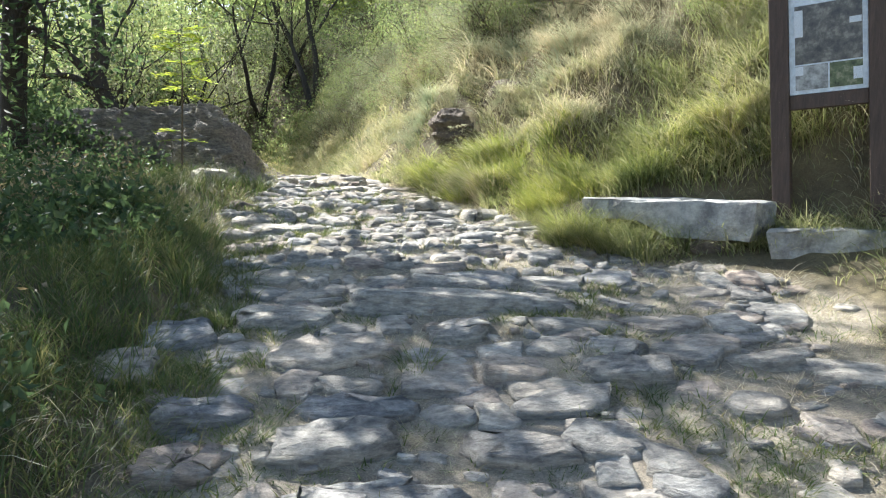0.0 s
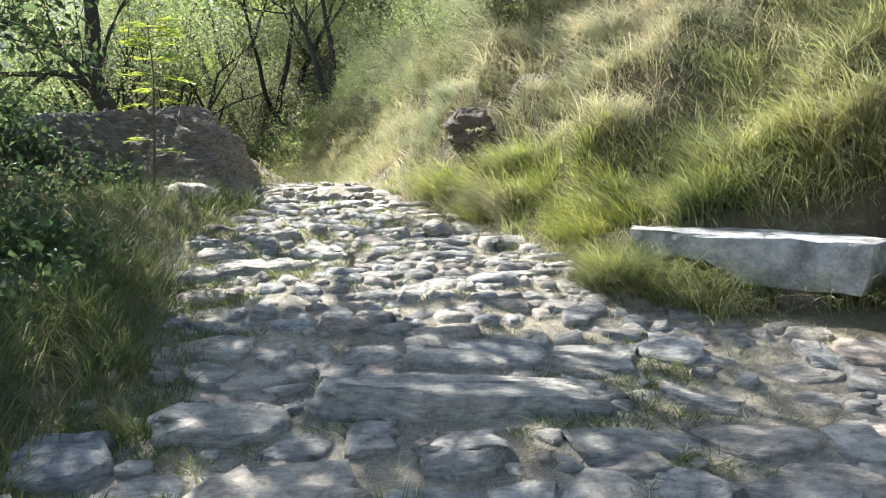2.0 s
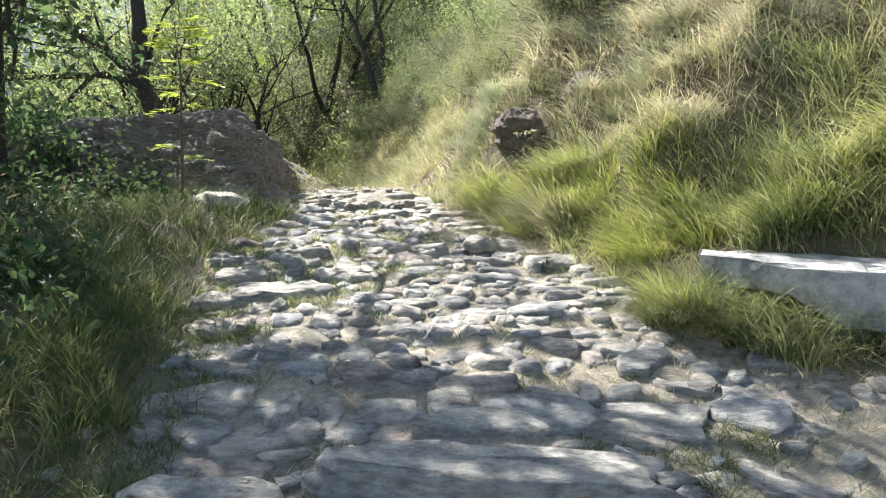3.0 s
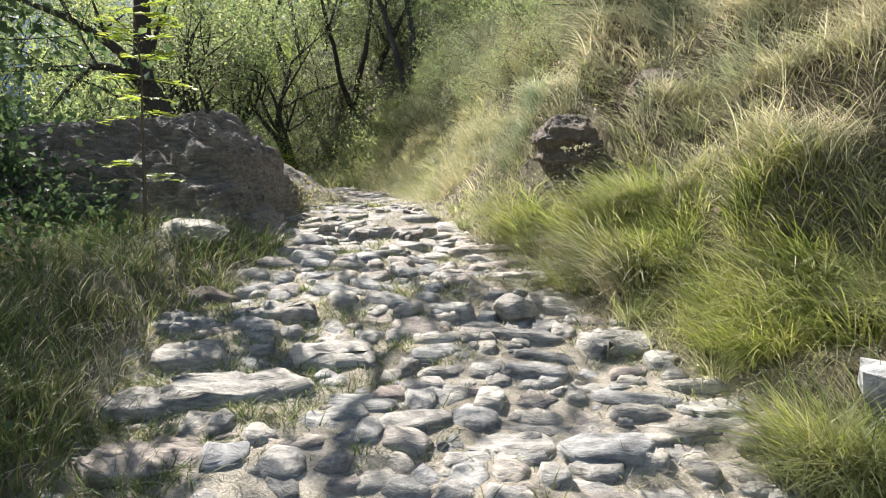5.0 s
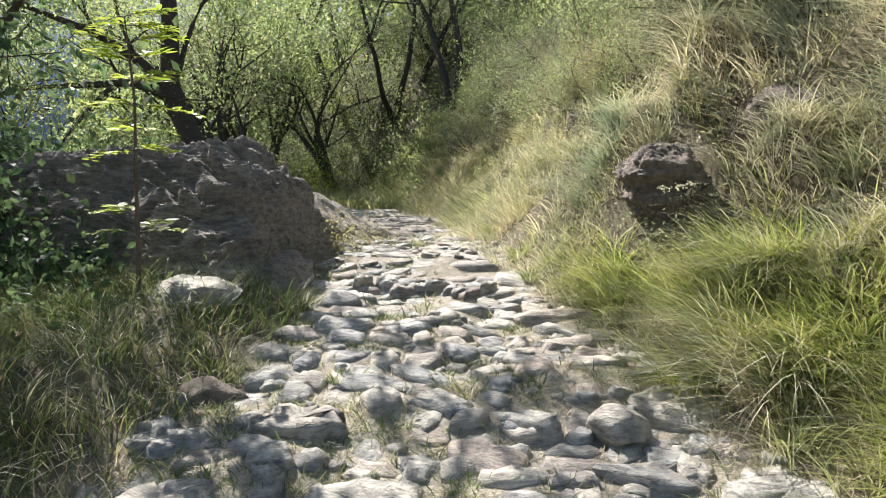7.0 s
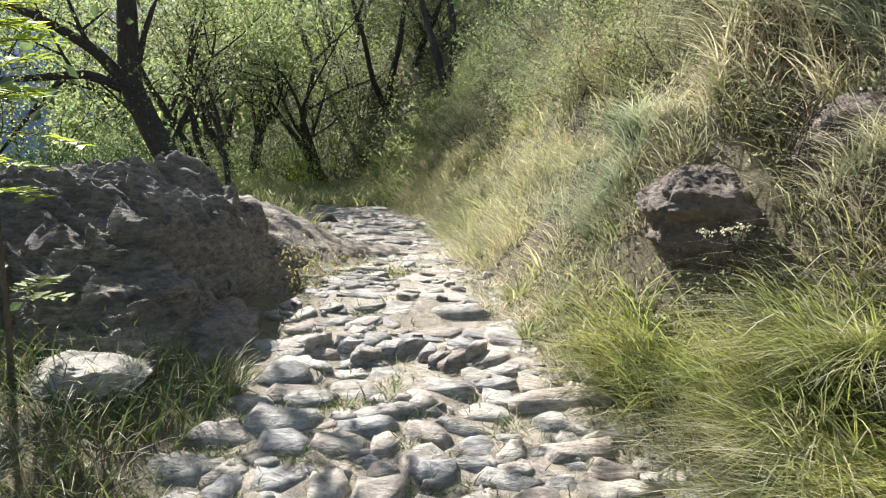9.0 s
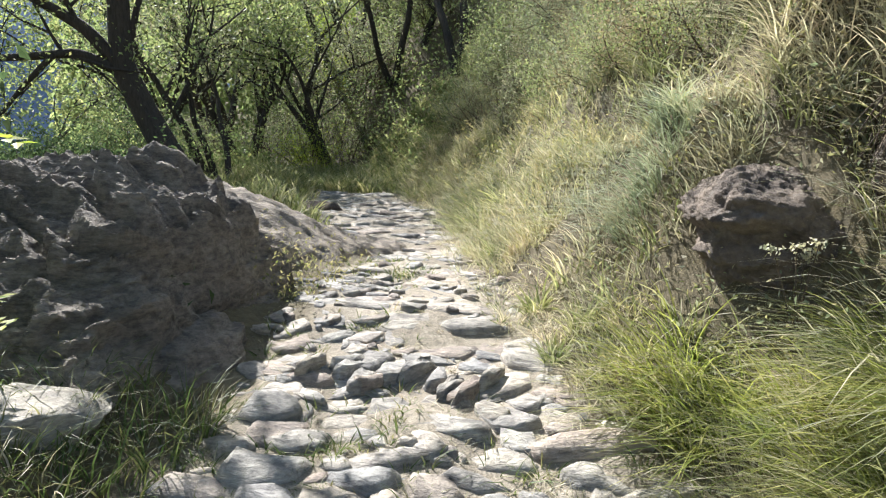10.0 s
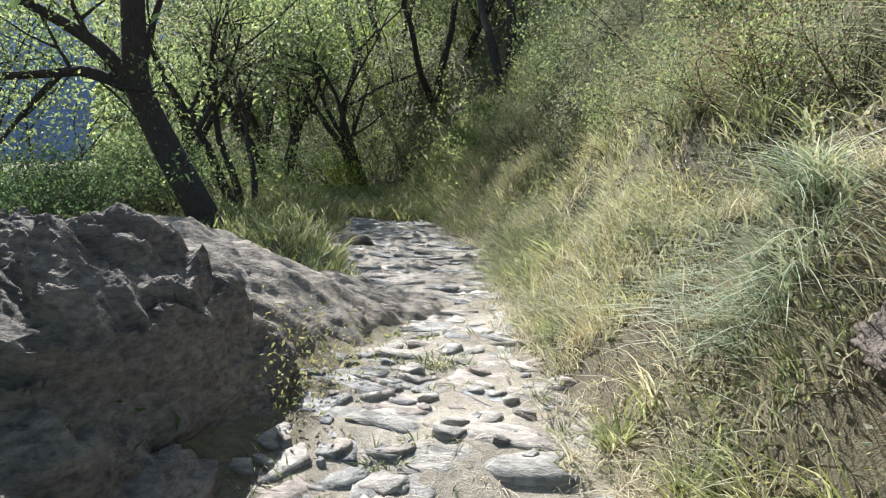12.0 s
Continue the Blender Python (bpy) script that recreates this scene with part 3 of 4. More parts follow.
def outcrop():
    """A ledge of rock beside the path: sloping faces that meet in edges, broken by cracks and layers."""
    a, b = np.arange(-5.0, -1.85, 0.0135), np.arange(7.6, 10.5, 0.0135)
    x, y = np.meshgrid(a, b)
    wx = x + 0.10 * fbm(x * 2.1, y * 2.1, 0, 3, 61)
    wy = y + 0.10 * fbm(x * 2.1, y * 2.1, 5, 3, 62)
    faces = [2.37 + 0.06 * (wx + 3.2), 2.38 - 0.72 * (wx + 2.95), 1.90 - 3.4 * (wx + 2.51), 2.38 + 0.74 * (wy - 9.08) - 0.10 * (wx + 2.9),
             1.74 + 2.8 * (wy - 8.2), 2.3 - 2.6 * (wy - 9.75), 2.4 + 0.75 * (wx + 4.3), 1.95 - 0.9 * (wx + 2.62) + 0.7 * (wy - 8.5)]
    z = np.minimum.reduce(faces)
    down_y, down_x = np.gradient(z, 0.0135)
    calm = 1 / (1 + (np.hypot(down_x, down_y) / 2.3) ** 3)
    n = fbm(x * 2.3 + 3, y * 2.3, z * 2.3, 3, 63, True)
    n2 = fbm(x * 7, y * 7, z * 7, 4, 64, True)
    crack = smooth01(1 - np.abs(vnoise(x * 1.4 + y * 0.8, y * 1.5 - x * 0.5, 0, 65)) / 0.05)
    ledge = (z * 10 + x * 2.2 - y * 0.6 + 1.3 * vnoise(x * 2.2, y * 2.2, 0, 70) + 0.5 * vnoise(x * 7, y * 7, 0, 71))
    step = (smooth01(((ledge % 1) - 0.55) / 0.3) - ledge % 1) / 10
    chips = np.clip(fbm(x * 11, y * 16, z * 16, 3, 72, True), -0.6, 0.35)
    lam = fbm(x * 5 + z * 6, y * 9, z * 34, 3, 74)
    z = z + calm * (0.07 * n + 0.036 * n2 + 0.034 * chips + 0.012 * fbm(x * 30, y * 30, z * 30, 2, 69) + 0.016 * lam + 1.5 * step * smooth01(0.8 + vnoise(x * 1.3, y * 1.3, 0, 73)) - 0.06 * crack)
    low = land(x, y) - 0.25
    shift = smooth01((z - low) / 0.3) * smooth01((2.3 - z) / 0.2)
    x, y = x + 0.045 * shift * fbm(x * 3, y * 3, z * 7, 4, 67), y + 0.045 * shift * fbm(x * 3, y * 3, z * 7 + 9, 4, 68)
    z = np.maximum(z, low)
    k, m = len(a), len(b)
    i = (np.arange(m - 1)[:, None] * k + np.arange(k - 1)[None, :]).ravel()
    c = np.array([-3.4, 9.1, 1.4])
    ob = put("boulder", mesh_arrays("boulder", np.stack([x, y, z], -1).reshape(-1, 3) - c, np.stack([i, i + 1, i + k + 1, i + k], 1)), boulder_rock)
    ob.location = c
    return tagged(ob, "large weathered brown rock outcrop beside the path", "boulder")


def bedrock():
    """A smooth tongue of bare rock that slopes down to the paving behind the outcrop."""
    a, b = np.arange(-4.9, -1.9, 0.03), np.arange(9.7, 13.0, 0.03)
    x, y = np.meshgrid(a, b)
    edge = np.interp(y, (9.7, 10.1, 10.7, 11.3, 11.8, 12.2, 12.6), (-2.6, -2.45, -2.33, -2.22, -2.12, -2.35, -3.0)) + 0.1 * vnoise(x * 3, y * 3, 0, 81)
    m = smooth01((edge - x) / 0.22) * smooth01((12.75 - y) / 0.4) * smooth01((x + 4.75) / 0.4)
    rib = fbm(x * 1.1 + 0.4 * y, y * 5.5 - x * 0.8, 0, 4, 82, True)
    cut = smooth01(1 - np.abs(vnoise(x * 1.3 - y * 0.5, y * 2.2 + x * 0.4, 0, 83)) / 0.06)
    z = land(x, y) - 0.09 + m * (0.12 + 0.07 * rib + 0.02 * fbm(x * 9, y * 13, 0, 3, 84) - 0.035 * cut)
    k, n = len(a), len(b)
    i = (np.arange(n - 1)[:, None] * k + np.arange(k - 1)[None, :]).ravel()
    c = np.array([-3.0, 11.2, 1.6])
    ob = put("bedrock", mesh_arrays("bedrock", np.stack([x, y, z], -1).reshape(-1, 3) - c, np.stack([i, i + 1, i + k + 1, i + k], 1), True), bed_rock)
    ob.location = c
    return tagged(ob, "smooth sloping brown bedrock running down to the paving", "rock")


outcrop()
bedrock()
boulder("boulder", (-4.8, 9.0, 1.0), (1.2, 0.95, 1.15), -6, 5, boulder_rock, 84, 0.15, 2.2, label="shaded brown rock outcrop overgrown with ivy", scale=0.6)
boulder("boulder", (-2.78, 8.25, 1.36), (0.42, 0.34, 0.3), 20, 8, boulder_rock, 60, 0.17, label="low brown rock at the foot of the outcrop", scale=0.4)
boulder("boulder", (-2.44, 8.72, 1.38), (0.25, 0.42, 0.34), 5, 12, boulder_rock, 60, 0.17, label="low brown rock at the foot of the outcrop", scale=0.4)
boulder("rock", (-2.55, 7.98, 1.56), (0.30, 0.19, 0.10), 8, 14, pale_rock, 70, 0.07, 6.0, 0.03, "flat pale sunlit rock on the verge before the outcrop", "rock", 0.35, 22)
boulder("rock", (0.2, 9.12, 2.13), (0.41, 0.34, 0.25), 25, 17, bank_rock, 90, 0.2, 2.3, 0.02, "dark brown crumbling rock sticking out of the bank", "rock", 0.3)
boulder("rock", (-0.16, 7.12, 1.26), (0.13, 0.13, 0.1), 0, 19, pale_rock, 30, 0.06, 2.2, 0.0, "rounded grey stone at the path's edge", "rock", 0.4)
boulder("rock", (-2.0, 7.15, 1.22), (0.2, 0.13, 0.12), 10, 21, bank_rock, 30, 0.1, 2.6, 0.03, "dark stone at the path's edge", "rock", 0.4)
boulder("rock", (-4.5, 15.1, 1.25), (0.5, 0.3, 0.2), 0, 23, bank_rock, 40, 0.15, 2.6, 0.03, "dark flat rock beside the far path", "rock", 0.5)

# ---- bench slabs ----
def slab_bench(name, pts, top, thick, seed, label):
    """A long rough-hewn stone slab: outline on the plan, top height, thickness."""
    bm = bmesh.new()
    outline = []
    r = np.random.default_rng(seed)
    for (ax, ay), (bx, by) in zip(pts, pts[1:] + pts[:1]):
        n = max(2, int(math.hypot(bx - ax, by - ay) / 0.12))
        for i in range(n):
            t = i / n
            outline.append((ax + (bx - ax) * t + r.normal(0, 0.012), ay + (by - ay) * t + r.normal(0, 0.012)))
    cx, cy = (sum(c) / len(outline) for c in zip(*outline))
    rings = []
    for z, s in ((top - thick, 0.93), (top - thick * 0.6, 0.985), (top - 0.02, 1.0), (top - 0.002, 0.985), (top, 0.85), (top + 0.004, 0.4)):
        rings.append([bm.verts.new((cx + (x - cx) * s + r.normal(0, 0.006), cy + (y - cy) * s + r.normal(0, 0.006), top - (top - z) * min(1, max(0.55, (x - 1.15) / 0.5)) + r.normal(0, 0.006))) for x, y in outline])
    for a, b in zip(rings, rings[1:]):
        for i in range(len(a)):
            j = (i + 1) % len(a)
            bm.faces.new((a[i], a[j], b[j], b[i]))
    bm.faces.new(rings[-1])
    bm.faces.new(list(reversed(rings[0])))
    bmesh.ops.recalc_face_normals(bm, faces=bm.faces)
    root = empty(name)
    part("seat", bm, bench_stone, root)
    for k in (0.25, 0.75):
        bm = bmesh.new()
        x, y = (pts[0][i] * (1 - k) + pts[1][i] * k for i in (0, 1))
        x, y = x * 0.75 + cx * 0.25, y * 0.75 + cy * 0.25
        bmesh.ops.create_icosphere(bm, subdivisions=2, radius=1, matrix=Matrix.LocRotScale((x + 0.05, y + 0.08, top - thick - 0.06), None, (0.2, 0.13, 0.12)))
        for v in bm.verts:
            v.co += Vector(r.normal(0, 0.008, 3))
        part("support", bm, bank_rock, root, "rough supporting stone")
    return tagged(root, label, "stone bench", "stone benches by the path")


slab_bench("stone_bench", [(1.52, 5.35), (2.12, 4.88), (2.42, 5.18), (1.75, 5.9), (1.15, 5.95), (1.1, 5.78)], 1.40, 0.27, 1, "long pale grey stone slab bench sunk in the grass")
slab_bench("stone_bench", [(2.18, 4.86), (3.3, 4.5), (3.4, 4.85), (2.4, 5.12)], 1.225, 0.24, 2, "lower grey stone slab bench beside the other")


# ---- wood: tubes, limbs, leaves ----
def tube(points, radii, sides=7):
    """Vertices and quads of a limb through the points."""
    P = np.asarray(points, float)
    T = np.gradient(P, axis=0)
    T /= np.linalg.norm(T, axis=1, keepdims=True) + 1e-9
    ref = np.where(np.abs(T[:, 2:3]) > 0.9, np.array([[1.0, 0, 0]]), np.array([[0, 0, 1.0]]))
    A = np.cross(T, ref)
    A /= np.linalg.norm(A, axis=1, keepdims=True) + 1e-9
    B = np.cross(T, A)
    a = np.arange(sides) / sides * 2 * np.pi
    V = P[:, None] + np.asarray(radii)[:, None, None] * (np.cos(a)[None, :, None] * A[:, None] + np.sin(a)[None, :, None] * B[:, None])
    F, i = [], np.arange(sides)
    for k in range(len(P) - 1):
        F.append(np.stack([k * sides + i, k * sides + (i + 1) % sides, (k + 1) * sides + (i + 1) % sides, (k + 1) * sides + i], 1))
    return V.reshape(-1, 3), np.concatenate(F)


def join(parts):
    v, f, n = [], [], 0
    for a, b in parts:
        v.append(a), f.append(b + n)
        n += len(a)
    return np.concatenate(v), np.concatenate(f)


def leaves(places, size, r, aspect=0.5, droop=0.3):
    """Folded leaves, two triangles each side of the midrib."""
    n = len(places)
    d = r.normal(0, 1, (n, 3))
    d[:, 2] -= droop
    d /= np.linalg.norm(d, axis=1, keepdims=True)
    s = np.cross(d, r.normal(0, 1, (n, 3)))
    s /= np.linalg.norm(s, axis=1, keepdims=True) + 1e-9
    up = np.cross(d, s)
    L = (size * r.uniform(0.6, 1.3, n))[:, None]
    base, tip = places, places + d * L
    mid = places + d * L * 0.45
    w, lift = s * L * aspect * 0.5, up * L * 0.1
    V = np.stack([base, mid + w + lift, tip, mid - w + lift], 1).reshape(-1, 3)
    F = (np.arange(n)[:, None, None] * 4 + np.array([(0, 1, 2), (0, 2, 3)])[None]).reshape(-1, 3)
    return V, F


def grow(start, way, length, radius, r, depth, limbs, ends, wiggle=0.25, up=0.15, low=0.3):
    """A limb that bends and forks; gathers tubes and the twigs that bear leaves."""
    n = max(4, int(length / 0.3))
    p, d = np.array(start, float), np.array(way, float)
    d /= np.linalg.norm(d)
    pts, rad = [p.copy()], [radius]
    for i in range(n):
        d = d + r.normal(0, wiggle, 3) * 0.35 + np.array([0, 0, up * 0.3])
        d /= np.linalg.norm(d)
        p = p + d * length / n
        pts.append(p.copy())
        rad.append(radius * (1 - 0.65 * (i + 1) / n))
    limbs.append(tube(pts, rad, 7 if radius > 0.03 else 4 if radius > 0.013 else 3))
    if depth == 0:
        ends.append(np.array(pts))
        return
    for k in range(3 if depth > 1 else 4):
        i = int(n * r.uniform(low, 1.0)) if k else n
        side = r.normal(0, 1, 3)
        side -= side.dot(d) * d
        side /= np.linalg.norm(side)
        w = d * 0.75 + side * r.uniform(0.5, 0.95)
        grow(pts[i], w, length * r.uniform(0.5, 0.75), rad[i] * 0.72, r, depth - 1, limbs, ends, wiggle, up, 0.25)


def crown_places(ends, per, spread, r):
    out = []
    for e in ends:
        t = r.uniform(0.1, 1.0, per) * (len(e) - 1)
        i = np.minimum(t.astype(int), len(e) - 2)
        f = (t - i)[:, None]
        out.append(e[i] * (1 - f) + e[i + 1] * f + r.normal(0, spread, (per, 3)))
    return np.concatenate(out)


def tree(stems, seed, leaf, leaf_size, per, spread, label, depth=3, name="tree", wiggle=0.3, category="tree", extra=(), wood=None, aspect=0.5, up=0.15):
    """A thing: trunk with its limbs, and a crown of leaves. stems: start, way, length, radius; extra: limbs through given points."""
    r = np.random.default_rng(seed)
    limbs, ends = [], []
    for s in stems:
        grow(s[0], s[1], s[2], s[3], r, depth, limbs, ends, wiggle, up, 0.4)
    for pts, r_a, r_b in extra:
        pts = np.array(pts, float)
        t = np.linspace(0, len(pts) - 1, 5 * len(pts))
        P = np.stack([np.interp(t, np.arange(len(pts)), pts[:, k]) for k in range(3)], 1)
        P[1:-1] = (P[:-2] + 2 * P[1:-1] + P[2:]) / 4
        P[1:-1] = (P[:-2] + 2 * P[1:-1] + P[2:]) / 4
        R = np.linspace(r_a, r_b, len(P))
        limbs.append(tube(P, R, 9))
        if r_b < 0.05:
            for k in range(5):
                i = int(len(P) * r.uniform(0.35, 0.98))
                grow(P[i], r.normal(0, 1, 3) + np.array([0, 0, 0.4]), r.uniform(0.7, 1.3), R[i] * 0.5, r, 1, limbs, ends, wiggle, up)
    root = empty(name)
    put("trunk", mesh_arrays("trunk", *join(limbs), True), wood or bark, root)
    put("crown", mesh_arrays("crown", *leaves(crown_places(ends, per, spread, r), leaf_size, r, aspect)), leaf, root)
    return tagged(root, label, category)


# leaning tree behind the outcrop
tree([((-6.49, 14.0, 4.1), (0.02, 0, 1), 3.0, 0.13), ((-6.52, 14, 3.3), (0.5, 0.3, 1), 2.0, 0.05)], 31, leaf_mid, 0.06, 90, 0.2,
     "leaning dark-barked tree with a forked trunk and thin crown",
     extra=[([(-5.45, 14, 1.1), (-5.75, 14, 1.75), (-6.2, 14, 2.55), (-6.54, 14, 3.25), (-6.49, 14, 4.2)], 0.2, 0.13),
            ([(-6.52, 14, 3.2), (-6.85, 13.8, 3.7), (-7.4, 13.5, 4.1), (-8.4, 13.2, 4.5)], 0.1, 0.03),
            ([(-6.5, 14, 3.15), (-6.9, 13.7, 3.4), (-7.3, 13.4, 3.35), (-8.2, 13, 3.3), (-9.0, 12.6, 3.0)], 0.075, 0.02),
            ([(-7.1, 13.5, 3.36), (-7.4, 13.3, 3.0), (-7.55, 13.0, 2.6), (-7.8, 12.8, 2.2)], 0.04, 0.012)])
# tree on the verge, whose crown shades the lower path
tree([((-4.3, 7.7, 4.2), (1.0, 0.35, 0.45), 2.6, 0.1), ((-4.3, 7.7, 4.4), (0.8, 0.8, 0.7), 2.4, 0.09), ((-4.3, 7.7, 4.4), (0.3, 0.1, 1), 2.2, 0.09),
      ((-4.4, 7.7, 4.2), (1.0, -0.2, 0.6), 2.4, 0.08), ((-4.3, 7.75, 4.3), (1.0, 0.15, 0.4), 2.9, 0.08)], 33, leaf_dark, 0.1, 25, 0.17, "dark leafy tree overhanging the verge and path",
     extra=[([(-4.6, 7.85, 0.6), (-4.58, 7.8, 2.0), (-4.45, 7.75, 3.2), (-4.3, 7.7, 4.4)], 0.15, 0.11),
            ([(-4.45, 7.75, 3.2), (-4.1, 7.5, 3.35), (-3.9, 7.3, 3.15), (-3.85, 7.2, 2.85)], 0.04, 0.01),
            ([(-4.5, 7.75, 2.9), (-4.2, 7.6, 3.1), (-4.0, 7.5, 2.95), (-4.0, 7.4, 2.6)], 0.035, 0.01),
            ([(-4.3, 7.7, 4.4), (-3.5, 7.7, 5.1), (-2.6, 7.8, 5.4), (-1.7, 7.7, 5.5)], 0.035, 0.012),
            ([(-4.3, 7.7, 4.4), (-3.6, 8.0, 5.1), (-3.0, 8.2, 5.4), (-2.4, 8.3, 5.5)], 0.035, 0.012),
            ([(-4.5, 7.75, 3.4), (-4.3, 7.4, 3.6), (-4.15, 7.2, 3.3), (-4.1, 7.1, 2.8)], 0.035, 0.01),
            ([(-4.5, 7.75, 3.5), (-4.5, 7.3, 3.7), (-4.5, 7.0, 3.4), (-4.55, 6.9, 2.9)], 0.035, 0.01)])
# trees on the valley side whose shade falls on the verge and the lower path
SHADE = "dark leafy tree on the valley side"
tree([((-6.0, 6.2, 2.6), (0.4, 0, 1), 2.4, 0.11), ((-6.0, 6.2, 2.6), (-0.2, 0.7, 1), 2.4, 0.11), ((-6.0, 6.2, 2.7), (0.6, -0.8, 0.9), 2.4, 0.1), ((-5.9, 6.2, 3.4), (1.0, 0.1, 0.8), 2.2, 0.08), ((-3.5, 7.0, 5.6), (1, 0.1, 0.4), 1.5, 0.04), ((-5.7, 6.7, 4.8), (0.7, 0.6, 0.5), 1.6, 0.05)], 35, leaf_dark, 0.11, 46, 0.18,
     SHADE, extra=[([(-6.2, 6.2, -0.6), (-6.1, 6.2, 1.2), (-6.0, 6.2, 2.8)], 0.18, 0.12),
                   ([(-6.0, 6.2, 2.7), (-5.2, 6.4, 4.2), (-4.4, 6.7, 5.1), (-3.5, 7.0, 5.6)], 0.08, 0.04), ([(-6.0, 6.2, 2.8), (-5.9, 6.4, 3.8), (-5.7, 6.7, 4.8)], 0.08, 0.05)])
tree([((-5.6, 3.4, 2.6), (0.4, 0, 1), 2.4, 0.11), ((-5.6, 3.4, 2.6), (-0.2, 0.7, 1), 2.4, 0.11), ((-5.6, 3.4, 2.7), (0.6, -0.8, 0.9), 2.4, 0.1)], 36, leaf_dark, 0.11, 22, 0.15,
     "shady dark leafy tree on the valley side", extra=[([(-5.8, 3.4, -0.8), (-5.7, 3.4, 1.2), (-5.6, 3.4, 2.8)], 0.18, 0.12)])

tree([((-8.3, 12.2, 2.9), (0.4, 0, 1), 2.6, 0.11), ((-8.3, 12.2, 2.9), (-0.3, 0.6, 1), 2.6, 0.11), ((-8.3, 12.2, 3.0), (0.7, -0.6, 0.9), 2.6, 0.1)], 37, leaf_dark, 0.11, 36, 0.22,
     SHADE, extra=[([(-8.5, 12.2, -1.4), (-8.4, 12.2, 1.2), (-8.3, 12.2, 3.1)], 0.18, 0.12),
                   ([(-8.2, 12.2, 3.4), (-6.6, 12.0, 4.9), (-5.0, 11.6, 5.5), (-3.6, 11.0, 5.7)], 0.06, 0.02)])

# the wood beyond the bend
KINDS = []
for seed, leaf, lab in ((41, leaf_mid, "slender dark-stemmed tree with a green crown"), (43, leaf_pale, "multi-stemmed tree with a pale olive crown"),
                        (47, leaf_mid, "dense green tree in the wood"), (53, leaf_mid, "leaning slender tree in the wood")):
    r = np.random.default_rng(seed)
    stems = [((r.normal(0, 0.15), r.normal(0, 0.15), -0.3), (r.normal(-0.15, 0.3), r.normal(0, 0.25), 1), r.uniform(2.6, 3.6), r.uniform(0.07, 0.11)) for k in range(3)]
    KINDS.append(tree(stems, seed, leaf, 0.085, 66, 0.27, lab))
WOOD = ((-6.7, 16.5, 0, 0.85, -5), (-8.2, 20.0, 3, 1.0, 70), (-6.3, 20.3, 1, 0.95, 20), (-5.3, 21.5, 0, 1.1, 130), (-3.5, 20.0, 2, 1.1, 215), (-9.8, 18.5, 1, 1.0, 200),
        (-11.5, 16.0, 0, 1.0, 250), (-10.2, 22.5, 2, 1.2, 10), (-7.5, 24.0, 0, 1.3, 300), (-4.6, 25.0, 3, 1.3, 160), (-1.6, 22.5, 2, 1.1, 80),
        (-12.5, 26.0, 3, 1.4, 110), (-2.2, 27.0, 1, 1.3, 220), (0.8, 24.0, 0, 1.1, 10))
for i, (x, y, k, s, turn) in enumerate(WOOD):
    m = pose(x, y, float(land(x, y)), 0, 0, turn) @ Matrix.Scale(s, 4)
    ob = copy_thing(KINDS[k], pose(0, 0, 0))
    ob.matrix_world = m
    ob["group"] = "trees of the wood"
for ob in KINDS:
    for c in list(ob.children_recursive):
        bpy.data.objects.remove(c)
    bpy.data.objects.remove(ob)


# ---- shrubs ----
def shrub(seed, leaf, size, n_stem, height, per, label, spread=0.1, aspect=0.45):
    r = np.random.default_rng(seed)
    stems = [((r.normal(0, 0.1), r.normal(0, 0.1), -0.05), (r.normal(0, 0.6), r.normal(0, 0.6), 1), height * r.uniform(0.5, 0.8), 0.012) for k in range(n_stem)]
    return tree(stems, seed, leaf, size, per, spread, label, 1, "shrub", 0.5, "shrub", (), twig_bark, aspect)


SHRUBS = [shrub(61, leaf_pale, 0.026, 14, 1.0, 105, "grey-green shrub growing on the bank"), shrub(62, leaf_mid, 0.032, 12, 1.1, 95, "green shrub growing on the bank"),
          shrub(63, leaf_yellow, 0.036, 9, 0.9, 70, "yellow-green leafy shrub on the bank"), shrub(64, leaf_dry, 0.024, 14, 0.9, 80, "dry brown brush on the bank"),
          shrub(65, leaf_dark, 0.036, 11, 1.2, 130, "dark green bush on the valley side")]
r1 = np.random.default_rng(5)


def plant(k, x, y, s):
    ob = copy_thing(SHRUBS[k], pose(0, 0, 0))
    ob.matrix_world = pose(x, y, float(land(x, y)) - 0.05, r1.normal(0, 8), r1.normal(0, 8), r1.uniform(0, 360)) @ Matrix.Scale(s, 4)
    return ob


for i in range(120):
    y = r1.uniform(5.5, 18)
    e = r1.uniform(1.35, 4.0) + 0.7 * (y < 8.5) + 0.1 * (8.5 < y < 11.2)
    plant(int(r1.choice([0, 0, 0, 1, 3, 3] if y > 11 else [0, 0, 0, 2, 1])), float(along(FOOT, y)) + e, y, r1.uniform(0.6, 1.1))
for i in range(85):
    y = r1.uniform(9.3, 17)
    plant(int(r1.choice([0, 0, 0, 1, 3])), float(along(FOOT, y)) + r1.uniform(1.1, 2.6) + 0.45 * (y < 10.6), y, r1.uniform(0.5, 0.85))
for x, y, k, s in ((2.9, 7.0, 2, 0.8), (2.6, 7.6, 2, 0.7), (0.6, 12.6, 1, 1.2), (-0.2, 13.5, 1, 1.3), (-0.9, 15.0, 0, 1.2), (-1.8, 16.5, 1, 1.3), (-0.4, 15.6, 2, 1.0)):
    plant(k, x, y, s)
for i in range(38):
    y = r1.uniform(10.5, 24)
    x = float(along(PATH_L, y)) - r1.uniform(1.6, 7.5) - 0.4 * (y < 13)
    if not (-7 < x < -4.6 and y < 14.2):
        plant(int(r1.choice([1, 4, 4, 4, 4, 0])), x, y, r1.uniform(0.8, 1.5))
